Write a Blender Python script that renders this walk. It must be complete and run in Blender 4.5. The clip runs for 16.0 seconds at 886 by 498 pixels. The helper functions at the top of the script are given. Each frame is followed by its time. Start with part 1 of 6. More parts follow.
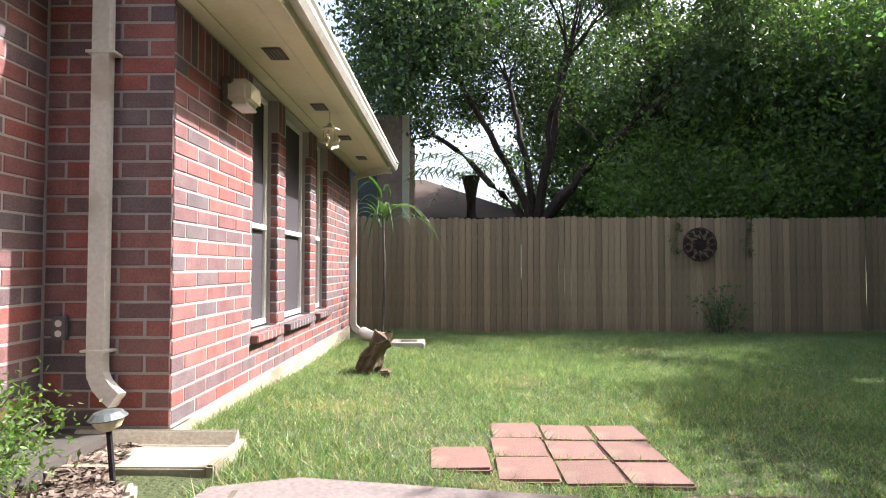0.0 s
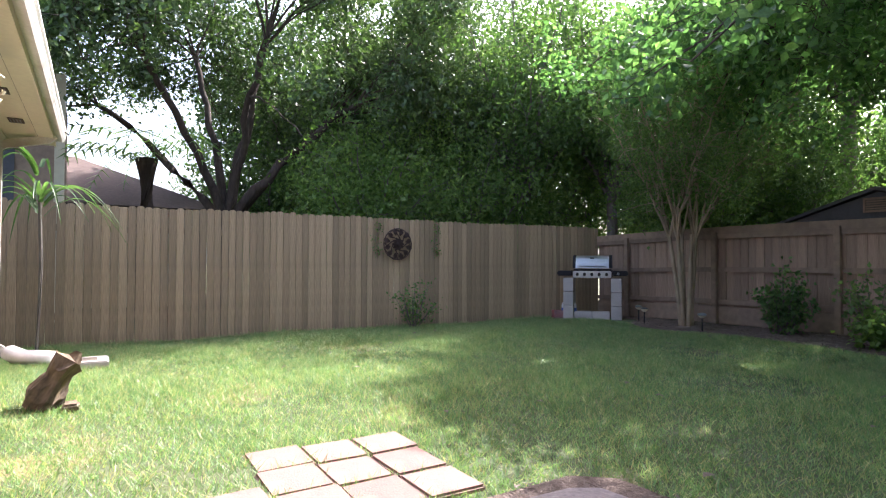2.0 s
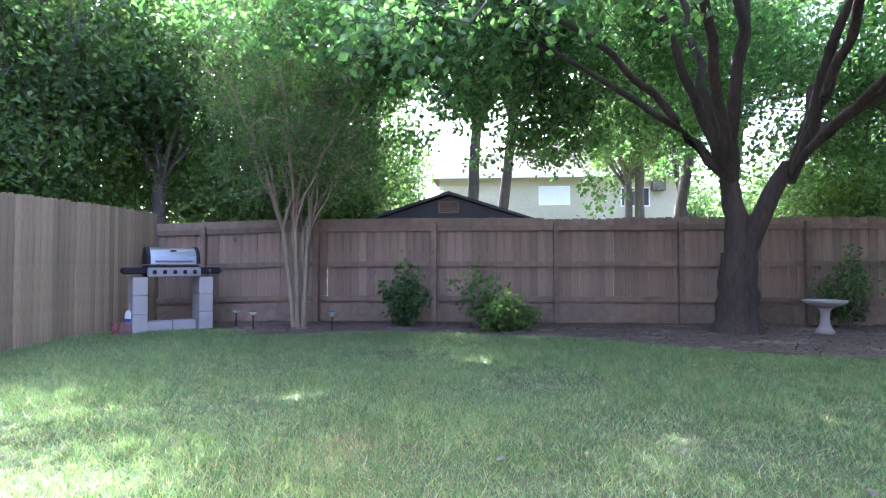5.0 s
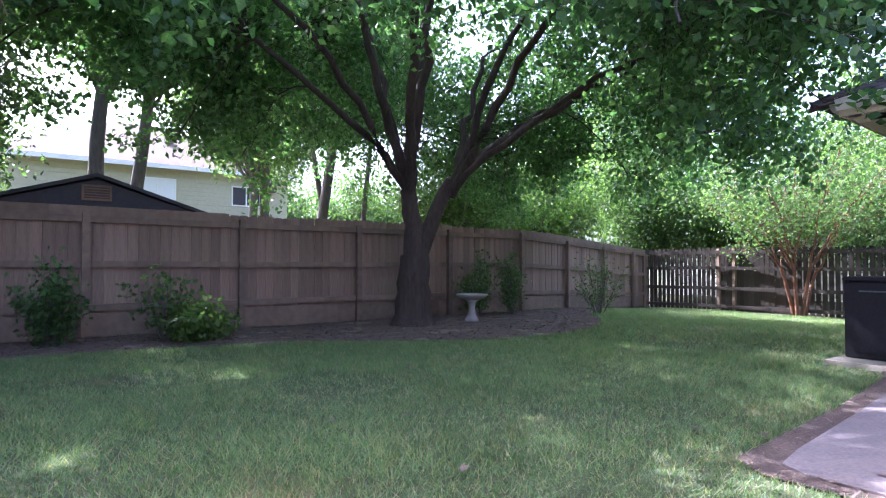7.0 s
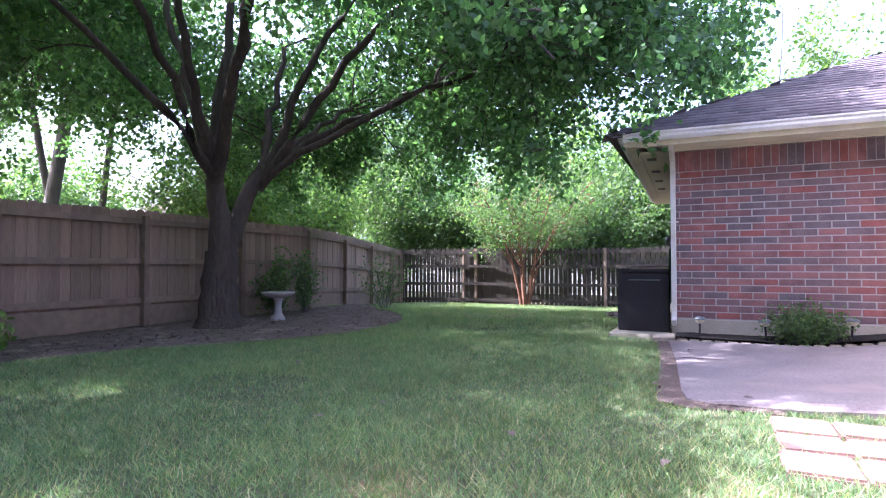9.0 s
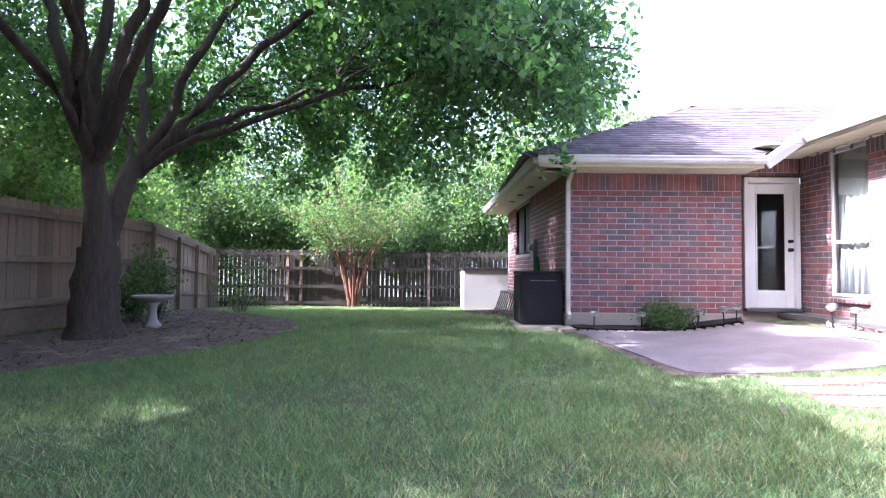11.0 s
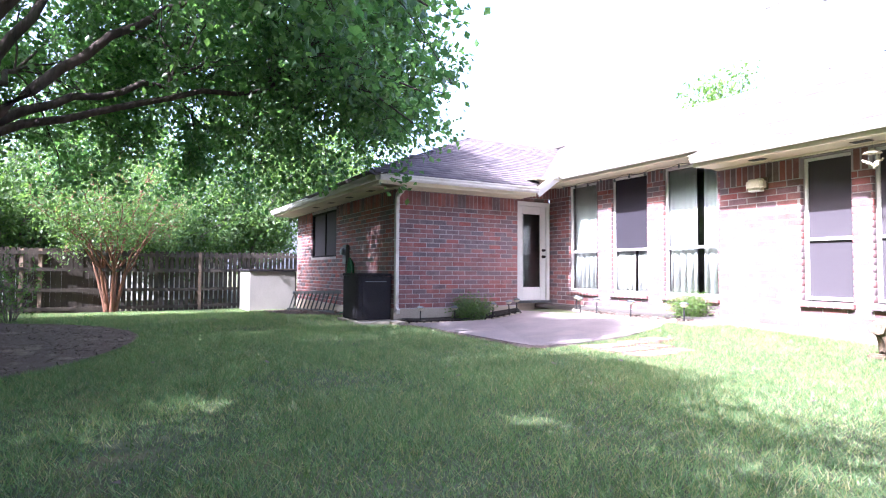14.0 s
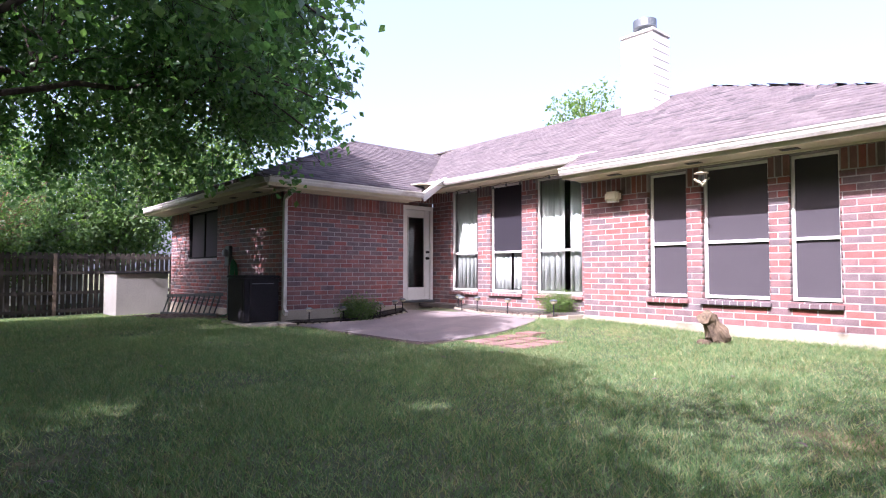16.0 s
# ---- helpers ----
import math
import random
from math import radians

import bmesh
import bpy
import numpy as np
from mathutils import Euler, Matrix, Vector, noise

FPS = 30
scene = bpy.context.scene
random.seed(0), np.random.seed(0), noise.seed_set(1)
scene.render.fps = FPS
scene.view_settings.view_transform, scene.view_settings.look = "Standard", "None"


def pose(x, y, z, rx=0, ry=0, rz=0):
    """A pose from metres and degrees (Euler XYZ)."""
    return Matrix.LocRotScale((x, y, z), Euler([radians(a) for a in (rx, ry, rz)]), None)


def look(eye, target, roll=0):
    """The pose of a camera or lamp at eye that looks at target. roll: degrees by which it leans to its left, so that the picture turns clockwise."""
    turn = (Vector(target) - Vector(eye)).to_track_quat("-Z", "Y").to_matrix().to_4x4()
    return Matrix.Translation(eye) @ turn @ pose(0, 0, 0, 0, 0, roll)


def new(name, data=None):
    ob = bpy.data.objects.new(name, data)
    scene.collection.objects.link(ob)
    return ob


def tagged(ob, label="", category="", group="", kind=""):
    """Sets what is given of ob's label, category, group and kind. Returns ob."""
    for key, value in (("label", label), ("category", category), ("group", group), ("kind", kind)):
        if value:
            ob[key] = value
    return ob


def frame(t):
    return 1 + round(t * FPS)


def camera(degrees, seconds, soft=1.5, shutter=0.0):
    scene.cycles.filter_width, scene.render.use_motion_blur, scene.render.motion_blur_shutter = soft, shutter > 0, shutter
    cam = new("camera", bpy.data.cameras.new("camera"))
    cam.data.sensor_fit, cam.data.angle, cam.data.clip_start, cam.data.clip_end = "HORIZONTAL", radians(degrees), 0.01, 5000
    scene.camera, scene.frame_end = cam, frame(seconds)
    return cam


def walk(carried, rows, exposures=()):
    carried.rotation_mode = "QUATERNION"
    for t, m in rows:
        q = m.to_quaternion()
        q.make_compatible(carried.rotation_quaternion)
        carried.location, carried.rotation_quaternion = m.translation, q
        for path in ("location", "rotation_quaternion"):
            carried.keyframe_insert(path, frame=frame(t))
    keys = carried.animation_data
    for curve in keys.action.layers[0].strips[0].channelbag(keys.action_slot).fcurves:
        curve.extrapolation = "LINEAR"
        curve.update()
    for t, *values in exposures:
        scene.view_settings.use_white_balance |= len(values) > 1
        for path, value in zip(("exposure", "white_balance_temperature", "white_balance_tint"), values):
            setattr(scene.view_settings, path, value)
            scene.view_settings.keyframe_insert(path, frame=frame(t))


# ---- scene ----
cam = camera(75.6, 16.0, 1.1)
PATH = [
    (0, (2.812, 1.383, 1.072), (0.813, 1.353, 1.135), 0.0),
    (0.5, (2.834, 1.121, 1.075), (0.846, 1.328, 1.139), 0.0),
    (1, (2.826, 0.949, 1.105), (0.877, 1.392, 1.164), 0.2),
    (1.5, (2.691, 0.891, 1.119), (0.814, 1.581, 1.176), 0.3),
    (2, (2.35, 0.915, 1.115), (0.642, 1.955, 1.164), 0.2),
    (2.5, (1.839, 0.914, 1.096), (0.314, 2.208, 1.149), 0.3),
    (3, (1.285, 0.901, 1.079), (-0.035, 2.403, 1.132), 0.1),
    (3.2, (1.059, 0.899, 1.076), (-0.179, 2.469, 1.13), 0.2),
    (5.3, (-1.324, 1.031, 1.021), (-1.23, 3.028, 1.071), -0.1),
    (5.5, (-1.522, 1.09, 1.024), (-1.255, 3.071, 1.079), -0.1),
    (6, (-1.954, 1.301, 1.031), (-1.36, 3.21, 1.085), 0.0),
    (6.5, (-2.27, 1.545, 1.027), (-1.365, 3.328, 1.077), -0.0),
    (7, (-2.616, 1.697, 1.021), (-1.428, 3.304, 1.075), 0.1),
    (7.5, (-2.853, 1.879, 0.996), (-1.474, 3.327, 1.048), -0.3),
    (8, (-3.183, 2.201, 0.985), (-1.615, 3.441, 1.04), -0.2),
    (8.5, (-3.524, 2.502, 0.973), (-1.825, 3.554, 1.03), 0.0),
    (9, (-3.816, 2.843, 0.951), (-2.002, 3.685, 1.009), -0.0),
    (9.5, (-4.064, 3.224, 0.942), (-2.166, 3.852, 1.002), 0.2),
    (12, (-4.843, 6.291, 0.902), (-2.868, 5.985, 0.978), 0.6),
    (12.5, (-4.934, 6.649, 0.9), (-2.982, 6.221, 0.975), 0.7),
    (13, (-5.064, 6.906, 0.925), (-3.159, 6.303, 1.001), 0.6),
    (13.5, (-5.21, 7.109, 0.946), (-3.369, 6.331, 1.026), 0.5),
    (14, (-5.286, 7.301, 0.952), (-3.525, 6.357, 1.03), 0.4),
    (14.5, (-5.331, 7.448, 0.961), (-3.662, 6.348, 1.042), 0.3),
    (15, (-5.4, 7.561, 0.971), (-3.795, 6.371, 1.055), 0.3),
    (15.5, (-5.47, 7.63, 0.976), (-3.913, 6.377, 1.061), 0.2),
    (16, (-5.53, 7.677, 0.973), (-4.008, 6.382, 1.053), 0.1),
]
EXPOSURE = [(0.0, 1.55, 6300, 12), (1.0, 1.65, 6300, 12), (2.0, 2.3, 6050, 17), (3.0, 2.95, 5700, 22), (5.5, 3.35, 5200, 27), (6.5, 3.05, 5250, 28), (7.5, 2.38, 5300, 29), (9.0, 2.78, 5350, 30),
            (9.7, 2.65, 5400, 28), (12.5, 3.25, 5350, 28), (14.0, 2.8, 5450, 26), (15.0, 2.2, 5500, 28), (16.0, 1.7, 5750, 30)]
walk(cam, [(t, look(eye, target, roll)) for t, eye, target, roll in PATH], EXPOSURE)


# ---- world, sun, exposure ----
SUN_TO = Vector((-0.34, 1.0, 1.08)).normalized()
world = bpy.data.worlds.new("sky_world")
scene.world = world
world.use_nodes = True
wn = world.node_tree
sky = wn.nodes.new("ShaderNodeTexSky")
sky.sky_type = "NISHITA"
sky.sun_disc = False
sky.sun_elevation = math.asin(SUN_TO.z)
sky.sun_rotation = math.atan2(SUN_TO.x, SUN_TO.y)
sky.air_density, sky.dust_density, sky.ozone_density = 1.0, 7.0, 1.0
wn.nodes["Background"].inputs["Strength"].default_value = 0.14
haze = wn.nodes.new("ShaderNodeMix")
haze.data_type, haze.blend_type = "RGBA", "ADD"
haze.inputs[0].default_value = 1.0
haze.inputs[7].default_value = (0.68, 0.75, 0.85, 1)
wn.links.new(sky.outputs[0], haze.inputs[6])
wn.links.new(haze.outputs[2], wn.nodes["Background"].inputs["Color"])
sun = new("sun", bpy.data.lights.new("sun", "SUN"))
sun.data.energy, sun.data.angle, sun.data.color = 4.7, radians(0.6), (1.0, 0.95, 0.87)
sun.matrix_world = look(SUN_TO * 60, (0, 0, 0))


# ---- materials ----
def mat(name, c1, c2=None, rough=0.8, metal=0.0, big=1.2, fine=40.0, bump=0.3, vary=0.0, isle=False, spec=0.3, stretch=(1, 1, 1), space="Object",
        c3=None, dist=0.004):
    """Two-scale procedural paint: c1 to c2 by large stains and fine grain, c3 as sparse wear, vary by piece."""
    m = bpy.data.materials.new(name)
    m.use_nodes = True
    nt = m.node_tree
    N, L = nt.nodes, nt.links
    b = N["Principled BSDF"]
    b.inputs["Roughness"].default_value = rough
    b.inputs["Metallic"].default_value = metal
    b.inputs["Specular IOR Level"].default_value = spec
    tc = N.new("ShaderNodeTexCoord")
    mp = N.new("ShaderNodeMapping")
    mp.inputs["Scale"].default_value = stretch
    L.new(tc.outputs[space], mp.inputs[0])
    n1 = N.new("ShaderNodeTexNoise")
    n1.inputs["Scale"].default_value, n1.inputs["Detail"].default_value = big, 5
    n2 = N.new("ShaderNodeTexNoise")
    n2.inputs["Scale"].default_value, n2.inputs["Detail"].default_value = fine, 4
    L.new(mp.outputs[0], n1.inputs[0])
    L.new(mp.outputs[0], n2.inputs[0])
    add = N.new("ShaderNodeMath")
    add.operation = "ADD"
    L.new(n1.outputs[0], add.inputs[0])
    L.new(n2.outputs[0], add.inputs[1])
    ramp = N.new("ShaderNodeMapRange")
    ramp.inputs[1].default_value, ramp.inputs[2].default_value = 0.72, 1.28
    L.new(add.outputs[0], ramp.inputs[0])
    mix = N.new("ShaderNodeMix")
    mix.data_type = "RGBA"
    mix.inputs[6].default_value = (*c1, 1)
    mix.inputs[7].default_value = (*(c2 or [v * 0.75 for v in c1]), 1)
    L.new(ramp.outputs[0], mix.inputs[0])
    out = mix.outputs[2]
    if c3:
        wear = N.new("ShaderNodeMapRange")
        wear.inputs[1].default_value, wear.inputs[2].default_value = 0.56, 0.66
        L.new(n1.outputs[0], wear.inputs[0])
        m3 = N.new("ShaderNodeMix")
        m3.data_type = "RGBA"
        m3.inputs[7].default_value = (*c3, 1)
        L.new(wear.outputs[0], m3.inputs[0])
        L.new(out, m3.inputs[6])
        out = m3.outputs[2]
    if vary:
        hsv = N.new("ShaderNodeHueSaturation")
        rnd = N.new("ShaderNodeNewGeometry" if isle else "ShaderNodeObjectInfo")
        mr = N.new("ShaderNodeMapRange")
        mr.inputs[3].default_value, mr.inputs[4].default_value = 1 - vary, 1 + vary
        L.new(rnd.outputs["Random Per Island" if isle else "Random"], mr.inputs[0])
        L.new(mr.outputs[0], hsv.inputs["Value"])
        L.new(out, hsv.inputs["Color"])
        out = hsv.outputs[0]
    L.new(out, b.inputs["Base Color"])
    if bump:
        bp = N.new("ShaderNodeBump")
        bp.inputs["Strength"].default_value, bp.inputs["Distance"].default_value = bump, dist
        L.new(n2.outputs[0], bp.inputs["Height"])
        L.new(bp.outputs[0], b.inputs["Normal"])
    return m


def ramp_mat(name, stops, isle, rough=0.85, bump=0.5, fine=90.0, spec=0.2):
    """Colour picked piece by piece from a ramp, with grain inside each piece."""
    m = bpy.data.materials.new(name)
    m.use_nodes = True
    N, L = m.node_tree.nodes, m.node_tree.links
    b = N["Principled BSDF"]
    b.inputs["Roughness"].default_value = rough
    b.inputs["Specular IOR Level"].default_value = spec
    rnd = N.new("ShaderNodeNewGeometry" if isle else "ShaderNodeObjectInfo")
    cr = N.new("ShaderNodeValToRGB")
    for i, (pos, col) in enumerate(stops):
        e = cr.color_ramp.elements[i] if i < 2 else cr.color_ramp.elements.new(pos)
        e.position, e.color = pos, (*col, 1)
    L.new(rnd.outputs["Random Per Island" if isle else "Random"], cr.inputs[0])
    geo = N.new("ShaderNodeNewGeometry")
    n1 = N.new("ShaderNodeTexNoise")
    n1.inputs["Scale"].default_value, n1.inputs["Detail"].default_value = fine, 5
    n2 = N.new("ShaderNodeTexNoise")
    n2.inputs["Scale"].default_value, n2.inputs["Detail"].default_value = 7.0, 4
    L.new(geo.outputs["Position"], n1.inputs[0])
    L.new(geo.outputs["Position"], n2.inputs[0])
    mr = N.new("ShaderNodeMapRange")
    mr.inputs[1].default_value, mr.inputs[2].default_value, mr.inputs[3].default_value, mr.inputs[4].default_value = 0.6, 1.4, 0.62, 1.38
    ad = N.new("ShaderNodeMath")
    L.new(n1.outputs[0], ad.inputs[0])
    L.new(n2.outputs[0], ad.inputs[1])
    L.new(ad.outputs[0], mr.inputs[0])
    hsv = N.new("ShaderNodeHueSaturation")
    L.new(mr.outputs[0], hsv.inputs["Value"])
    L.new(cr.outputs[0], hsv.inputs["Color"])
    L.new(hsv.outputs[0], b.inputs["Base Color"])
    bp = N.new("ShaderNodeBump")
    bp.inputs["Strength"].default_value, bp.inputs["Distance"].default_value = bump, 0.003
    L.new(n1.outputs[0], bp.inputs["Height"])
    L.new(bp.outputs[0], b.inputs["Normal"])
    return m


def leaf_mat(name, stops, through_share=0.4, rough=0.45):
    m = ramp_mat(name, stops, True, rough, 0.0, 60.0, 0.35)
    N, L = m.node_tree.nodes, m.node_tree.links
    b = N["Principled BSDF"]
    src = b.inputs["Base Color"].links[0].from_socket
    tr = N.new("ShaderNodeBsdfTranslucent")
    warm = N.new("ShaderNodeMix")
    warm.data_type, warm.blend_type = "RGBA", "MULTIPLY"
    warm.inputs[0].default_value = 1.0
    warm.inputs[7].default_value = (2.3, 2.6, 1.2, 1)
    L.new(src, warm.inputs[6])
    L.new(warm.outputs[2], tr.inputs[0])
    mx = N.new("ShaderNodeMixShader")
    mx.inputs[0].default_value = through_share
    L.new(b.outputs[0], mx.inputs[1])
    L.new(tr.outputs[0], mx.inputs[2])
    L.new(mx.outputs[0], N["Material Output"].inputs[0])
    return m


def glass_mat(name):
    m = bpy.data.materials.new(name)
    m.use_nodes = True
    N, L = m.node_tree.nodes, m.node_tree.links
    N.remove(N["Principled BSDF"])
    t, g, lw, f, x = (N.new("ShaderNode" + k) for k in ("BsdfTransparent", "BsdfGlossy", "LayerWeight", "MapRange", "MixShader"))
    t.inputs[0].default_value = (0.8, 0.84, 0.84, 1)
    g.inputs["Roughness"].default_value = 0.02
    lw.inputs[0].default_value = 0.5
    f.inputs[1].default_value, f.inputs[2].default_value, f.inputs[3].default_value, f.inputs[4].default_value = 0.3, 1.0, 0.06, 0.75
    L.new(lw.outputs["Facing"], f.inputs[0])
    for a, b in ((f.outputs[0], x.inputs[0]), (t.outputs[0], x.inputs[1]), (g.outputs[0], x.inputs[2]), (x.outputs[0], N["Material Output"].inputs[0])):
        L.new(a, b)
    return m


BRICKS = [(0.0, (0.230, 0.115, 0.11)), (1.0, (0.166, 0.118, 0.125)), (0.184, (0.225, 0.112, 0.11)), (0.368, (0.148, 0.105, 0.115)), (0.506, (0.265, 0.092, 0.082)), (0.626, (0.26, 0.12, 0.112)),
          (0.84, (0.133, 0.11, 0.122))]
M_BRICK = ramp_mat("fired_brick", BRICKS, False)
M_BRICKJ = ramp_mat("fired_brick_field", BRICKS, True)
M_MORTAR = mat("mortar", (0.40, 0.365, 0.36), (0.29, 0.265, 0.26), 0.95, big=3, fine=120, bump=0.5)
M_CONC = mat("foundation_concrete", (0.42, 0.37, 0.30), (0.28, 0.25, 0.20), 0.95, big=1.6, fine=60, bump=0.5, c3=(0.22, 0.19, 0.14))
M_PATIO = mat("patio_concrete", (0.235, 0.195, 0.19), (0.14, 0.118, 0.12), 0.9, big=1.6, fine=50, bump=0.4, c3=(0.22, 0.18, 0.17))
M_CREAM = mat("cream_paint", (0.66, 0.61, 0.44), (0.58, 0.53, 0.38), 0.6, big=1.5, fine=30, bump=0.1, c3=(0.54, 0.50, 0.38))
M_WHITE = mat("white_trim_paint", (0.78, 0.77, 0.74), (0.70, 0.69, 0.66), 0.5, big=2, fine=40, bump=0.1)
M_SPOUT = mat("aged_white_metal", (0.66, 0.64, 0.60), (0.52, 0.50, 0.46), 0.45, big=2.5, fine=50, bump=0.12, c3=(0.44, 0.40, 0.34))
# dark brown for dirt and dark fittings, also for painted shade strips
M_STAINSHADE = mat("dark_stain_and_shade", (0.16, 0.13, 0.10), (0.07, 0.06, 0.05), 0.9, big=4, fine=40)
SH = [(0.0, (0.118, 0.10, 0.108)), (1.0, (0.075, 0.065, 0.073)), (0.35, (0.10, 0.084, 0.092)), (0.7, (0.14, 0.12, 0.126))]
M_SHINGLE = ramp_mat("asphalt_shingle", SH, True, 0.95, 0.8, 160.0)
M_ROOFDECK = mat("roof_felt", (0.10, 0.085, 0.08), rough=0.95)
M_SCREEN = mat("solar_screen", (0.062, 0.055, 0.066), (0.050, 0.045, 0.054), 0.75, big=1, fine=300, bump=0.2)
M_SCREEN_DARK = mat("dark_solar_screen", (0.026, 0.023, 0.032), (0.020, 0.018, 0.025), 0.7, big=1, fine=300, bump=0.2)
M_GLASS = glass_mat("window_glass")
# dark tone that stands in for the lack of light indoors
M_INSIDE = mat("dim_room_shade", (0.10, 0.09, 0.085), (0.07, 0.065, 0.06), 0.9)
M_DRAPE = mat("white_drape", (0.86, 0.85, 0.82), (0.80, 0.79, 0.76), 0.9, stretch=(6, 6, 0.4))
M_DOOR = mat("white_door_paint", (0.80, 0.79, 0.77), (0.74, 0.73, 0.71), 0.35, big=2, fine=30, bump=0.05)
M_BLACKMETAL = mat("black_metal", (0.02, 0.02, 0.022), (0.035, 0.033, 0.032), 0.4, 0.6)
M_FENCE_A = mat("weathered_cedar_light", (0.36, 0.265, 0.165), (0.20, 0.152, 0.10), 0.9, big=1.0, fine=14, bump=0.7, vary=0.24, stretch=(9, 9, 0.5),
                c3=(0.15, 0.125, 0.085))
M_FENCE_B = mat("weathered_cedar_brown", (0.29, 0.205, 0.15), (0.19, 0.135, 0.10), 0.9, big=1.0, fine=14, bump=0.6, vary=0.2, stretch=(5, 5, 0.5))
# cedar of the picket fence, darkened to hold the shade it stands in
M_FENCE_C = mat("weathered_cedar_shaded", (0.062, 0.050, 0.040), (0.038, 0.032, 0.026), 0.9, big=1.0, fine=14, bump=0.6, vary=0.2, stretch=(5, 5, 0.5))
M_RAIL = mat("fence_rail_wood", (0.25, 0.18, 0.13), (0.16, 0.118, 0.088), 0.9, big=1.5, fine=10, bump=0.5, vary=0.12)
M_STONE = mat("red_paver", (0.22, 0.13, 0.112), (0.15, 0.088, 0.078), 0.9, big=3, fine=90, bump=0.6, vary=0.12, c3=(0.21, 0.145, 0.118))
M_SOIL = mat("bed_soil", (0.16, 0.115, 0.095), (0.085, 0.06, 0.05), 0.98, big=2.2, fine=70, bump=1.0, dist=0.02, space="Object", c3=(0.24, 0.18, 0.15))
M_BLACKMULCH = mat("black_mulch", (0.022, 0.018, 0.016), (0.01, 0.009, 0.008), 0.95, big=3, fine=60, bump=1.0, dist=0.02)
CH = [(0.0, (0.14, 0.105, 0.09)), (1.0, (0.065, 0.048, 0.042)), (0.5, (0.22, 0.175, 0.155)), (0.8, (0.10, 0.068, 0.052))]
M_CHIP = ramp_mat("mulch_chip", CH, True, 0.95)
M_GROUND = mat("lawn_soil", (0.055, 0.075, 0.032), (0.08, 0.082, 0.042), 0.95, big=0.9, fine=35, bump=1.0, dist=0.02, c3=(0.16, 0.13, 0.06))
GR = [(0.0, (0.080, 0.145, 0.062)), (1.0, (0.23, 0.245, 0.13)), (0.35, (0.112, 0.188, 0.085)), (0.7, (0.158, 0.225, 0.105)), (0.93, (0.34, 0.29, 0.18))]
M_GRASS = leaf_mat("grass_blade", GR, 0.3, 0.5)
M_BARK = mat("tree_bark", (0.085, 0.064, 0.054), (0.042, 0.033, 0.029), 0.95, big=3, fine=22, bump=1.0, stretch=(1, 1, 0.25), dist=0.03)
M_BARK_PALE = mat("pale_bark", (0.30, 0.24, 0.17), (0.20, 0.15, 0.10), 0.85, big=3, fine=12, bump=0.4, stretch=(1, 1, 0.3), dist=0.01)
M_BARK_RED = mat("cinnamon_bark", (0.19, 0.085, 0.05), (0.10, 0.055, 0.036), 0.85, big=3, fine=12, bump=0.4, stretch=(1, 1, 0.3), dist=0.01)
M_BARK_GREY = mat("grey_bark", (0.17, 0.15, 0.13), (0.10, 0.09, 0.08), 0.95, big=3, fine=20, bump=0.8, stretch=(1, 1, 0.25), dist=0.02)
M_LEAF_PEAR = leaf_mat("pear_leaf", [(0.0, (0.036, 0.078, 0.036)), (1.0, (0.095, 0.165, 0.068)), (0.5, (0.058, 0.115, 0.052))], 0.55, 0.35)
M_LEAF_OAK = leaf_mat("oak_leaf", [(0.0, (0.035, 0.062, 0.030)), (1.0, (0.080, 0.118, 0.050)), (0.5, (0.050, 0.085, 0.038))], 0.3, 0.4)
M_LEAF_LIGHT = leaf_mat("bright_leaf", [(0.0, (0.070, 0.125, 0.036)), (1.0, (0.14, 0.20, 0.065)), (0.5, (0.085, 0.145, 0.046))], 0.42)
M_LEAF_MID = leaf_mat("green_leaf", [(0.0, (0.050, 0.095, 0.036)), (1.0, (0.105, 0.160, 0.058)), (0.5, (0.066, 0.112, 0.045))], 0.42)
M_GREY = mat("grey_block", (0.40, 0.37, 0.35), (0.30, 0.28, 0.27), 0.95, big=3, fine=80, bump=0.5)
M_STEEL = mat("brushed_steel", (0.30, 0.32, 0.35), (0.24, 0.26, 0.29), 0.38, 0.9, stretch=(1, 1, 8), bump=0.05)
M_CHARCOAL = mat("charcoal_plastic", (0.028, 0.026, 0.030), (0.018, 0.017, 0.020), 0.8, spec=0.15)
M_IRON = mat("rusty_iron", (0.055, 0.045, 0.045), (0.09, 0.055, 0.045), 0.8, 0.3)
M_LOG = mat("driftwood", (0.19, 0.14, 0.095), (0.055, 0.04, 0.03), 0.95, big=9, fine=30, bump=1.0, stretch=(1, 1, 0.3), dist=0.02)
M_PALE = mat("pale_siding", (0.46, 0.43, 0.31), (0.40, 0.37, 0.27), 0.8, big=0.5, fine=8, bump=0.1)
M_NROOF = mat("brown_roof", (0.12, 0.083, 0.07), (0.08, 0.057, 0.048), 0.95, big=0.8, fine=12, bump=0.3)
M_SHED = mat("grey_shed", (0.075, 0.078, 0.085), (0.055, 0.058, 0.064), 0.85, big=2, fine=20)
M_PLASTICW = mat("white_plastic", (0.75, 0.75, 0.73), (0.65, 0.65, 0.63), 0.4)
M_BLUE = mat("blue_label", (0.05, 0.12, 0.40), rough=0.5)
M_GREENHOSE = mat("green_hose", (0.03, 0.16, 0.08), (0.02, 0.10, 0.05), 0.5)
M_ALU = mat("dull_aluminium", (0.17, 0.19, 0.20), (0.11, 0.125, 0.13), 0.45, 0.5)
M_BRASS = mat("aged_glass_cream", (0.60, 0.55, 0.40), (0.50, 0.46, 0.34), 0.5)


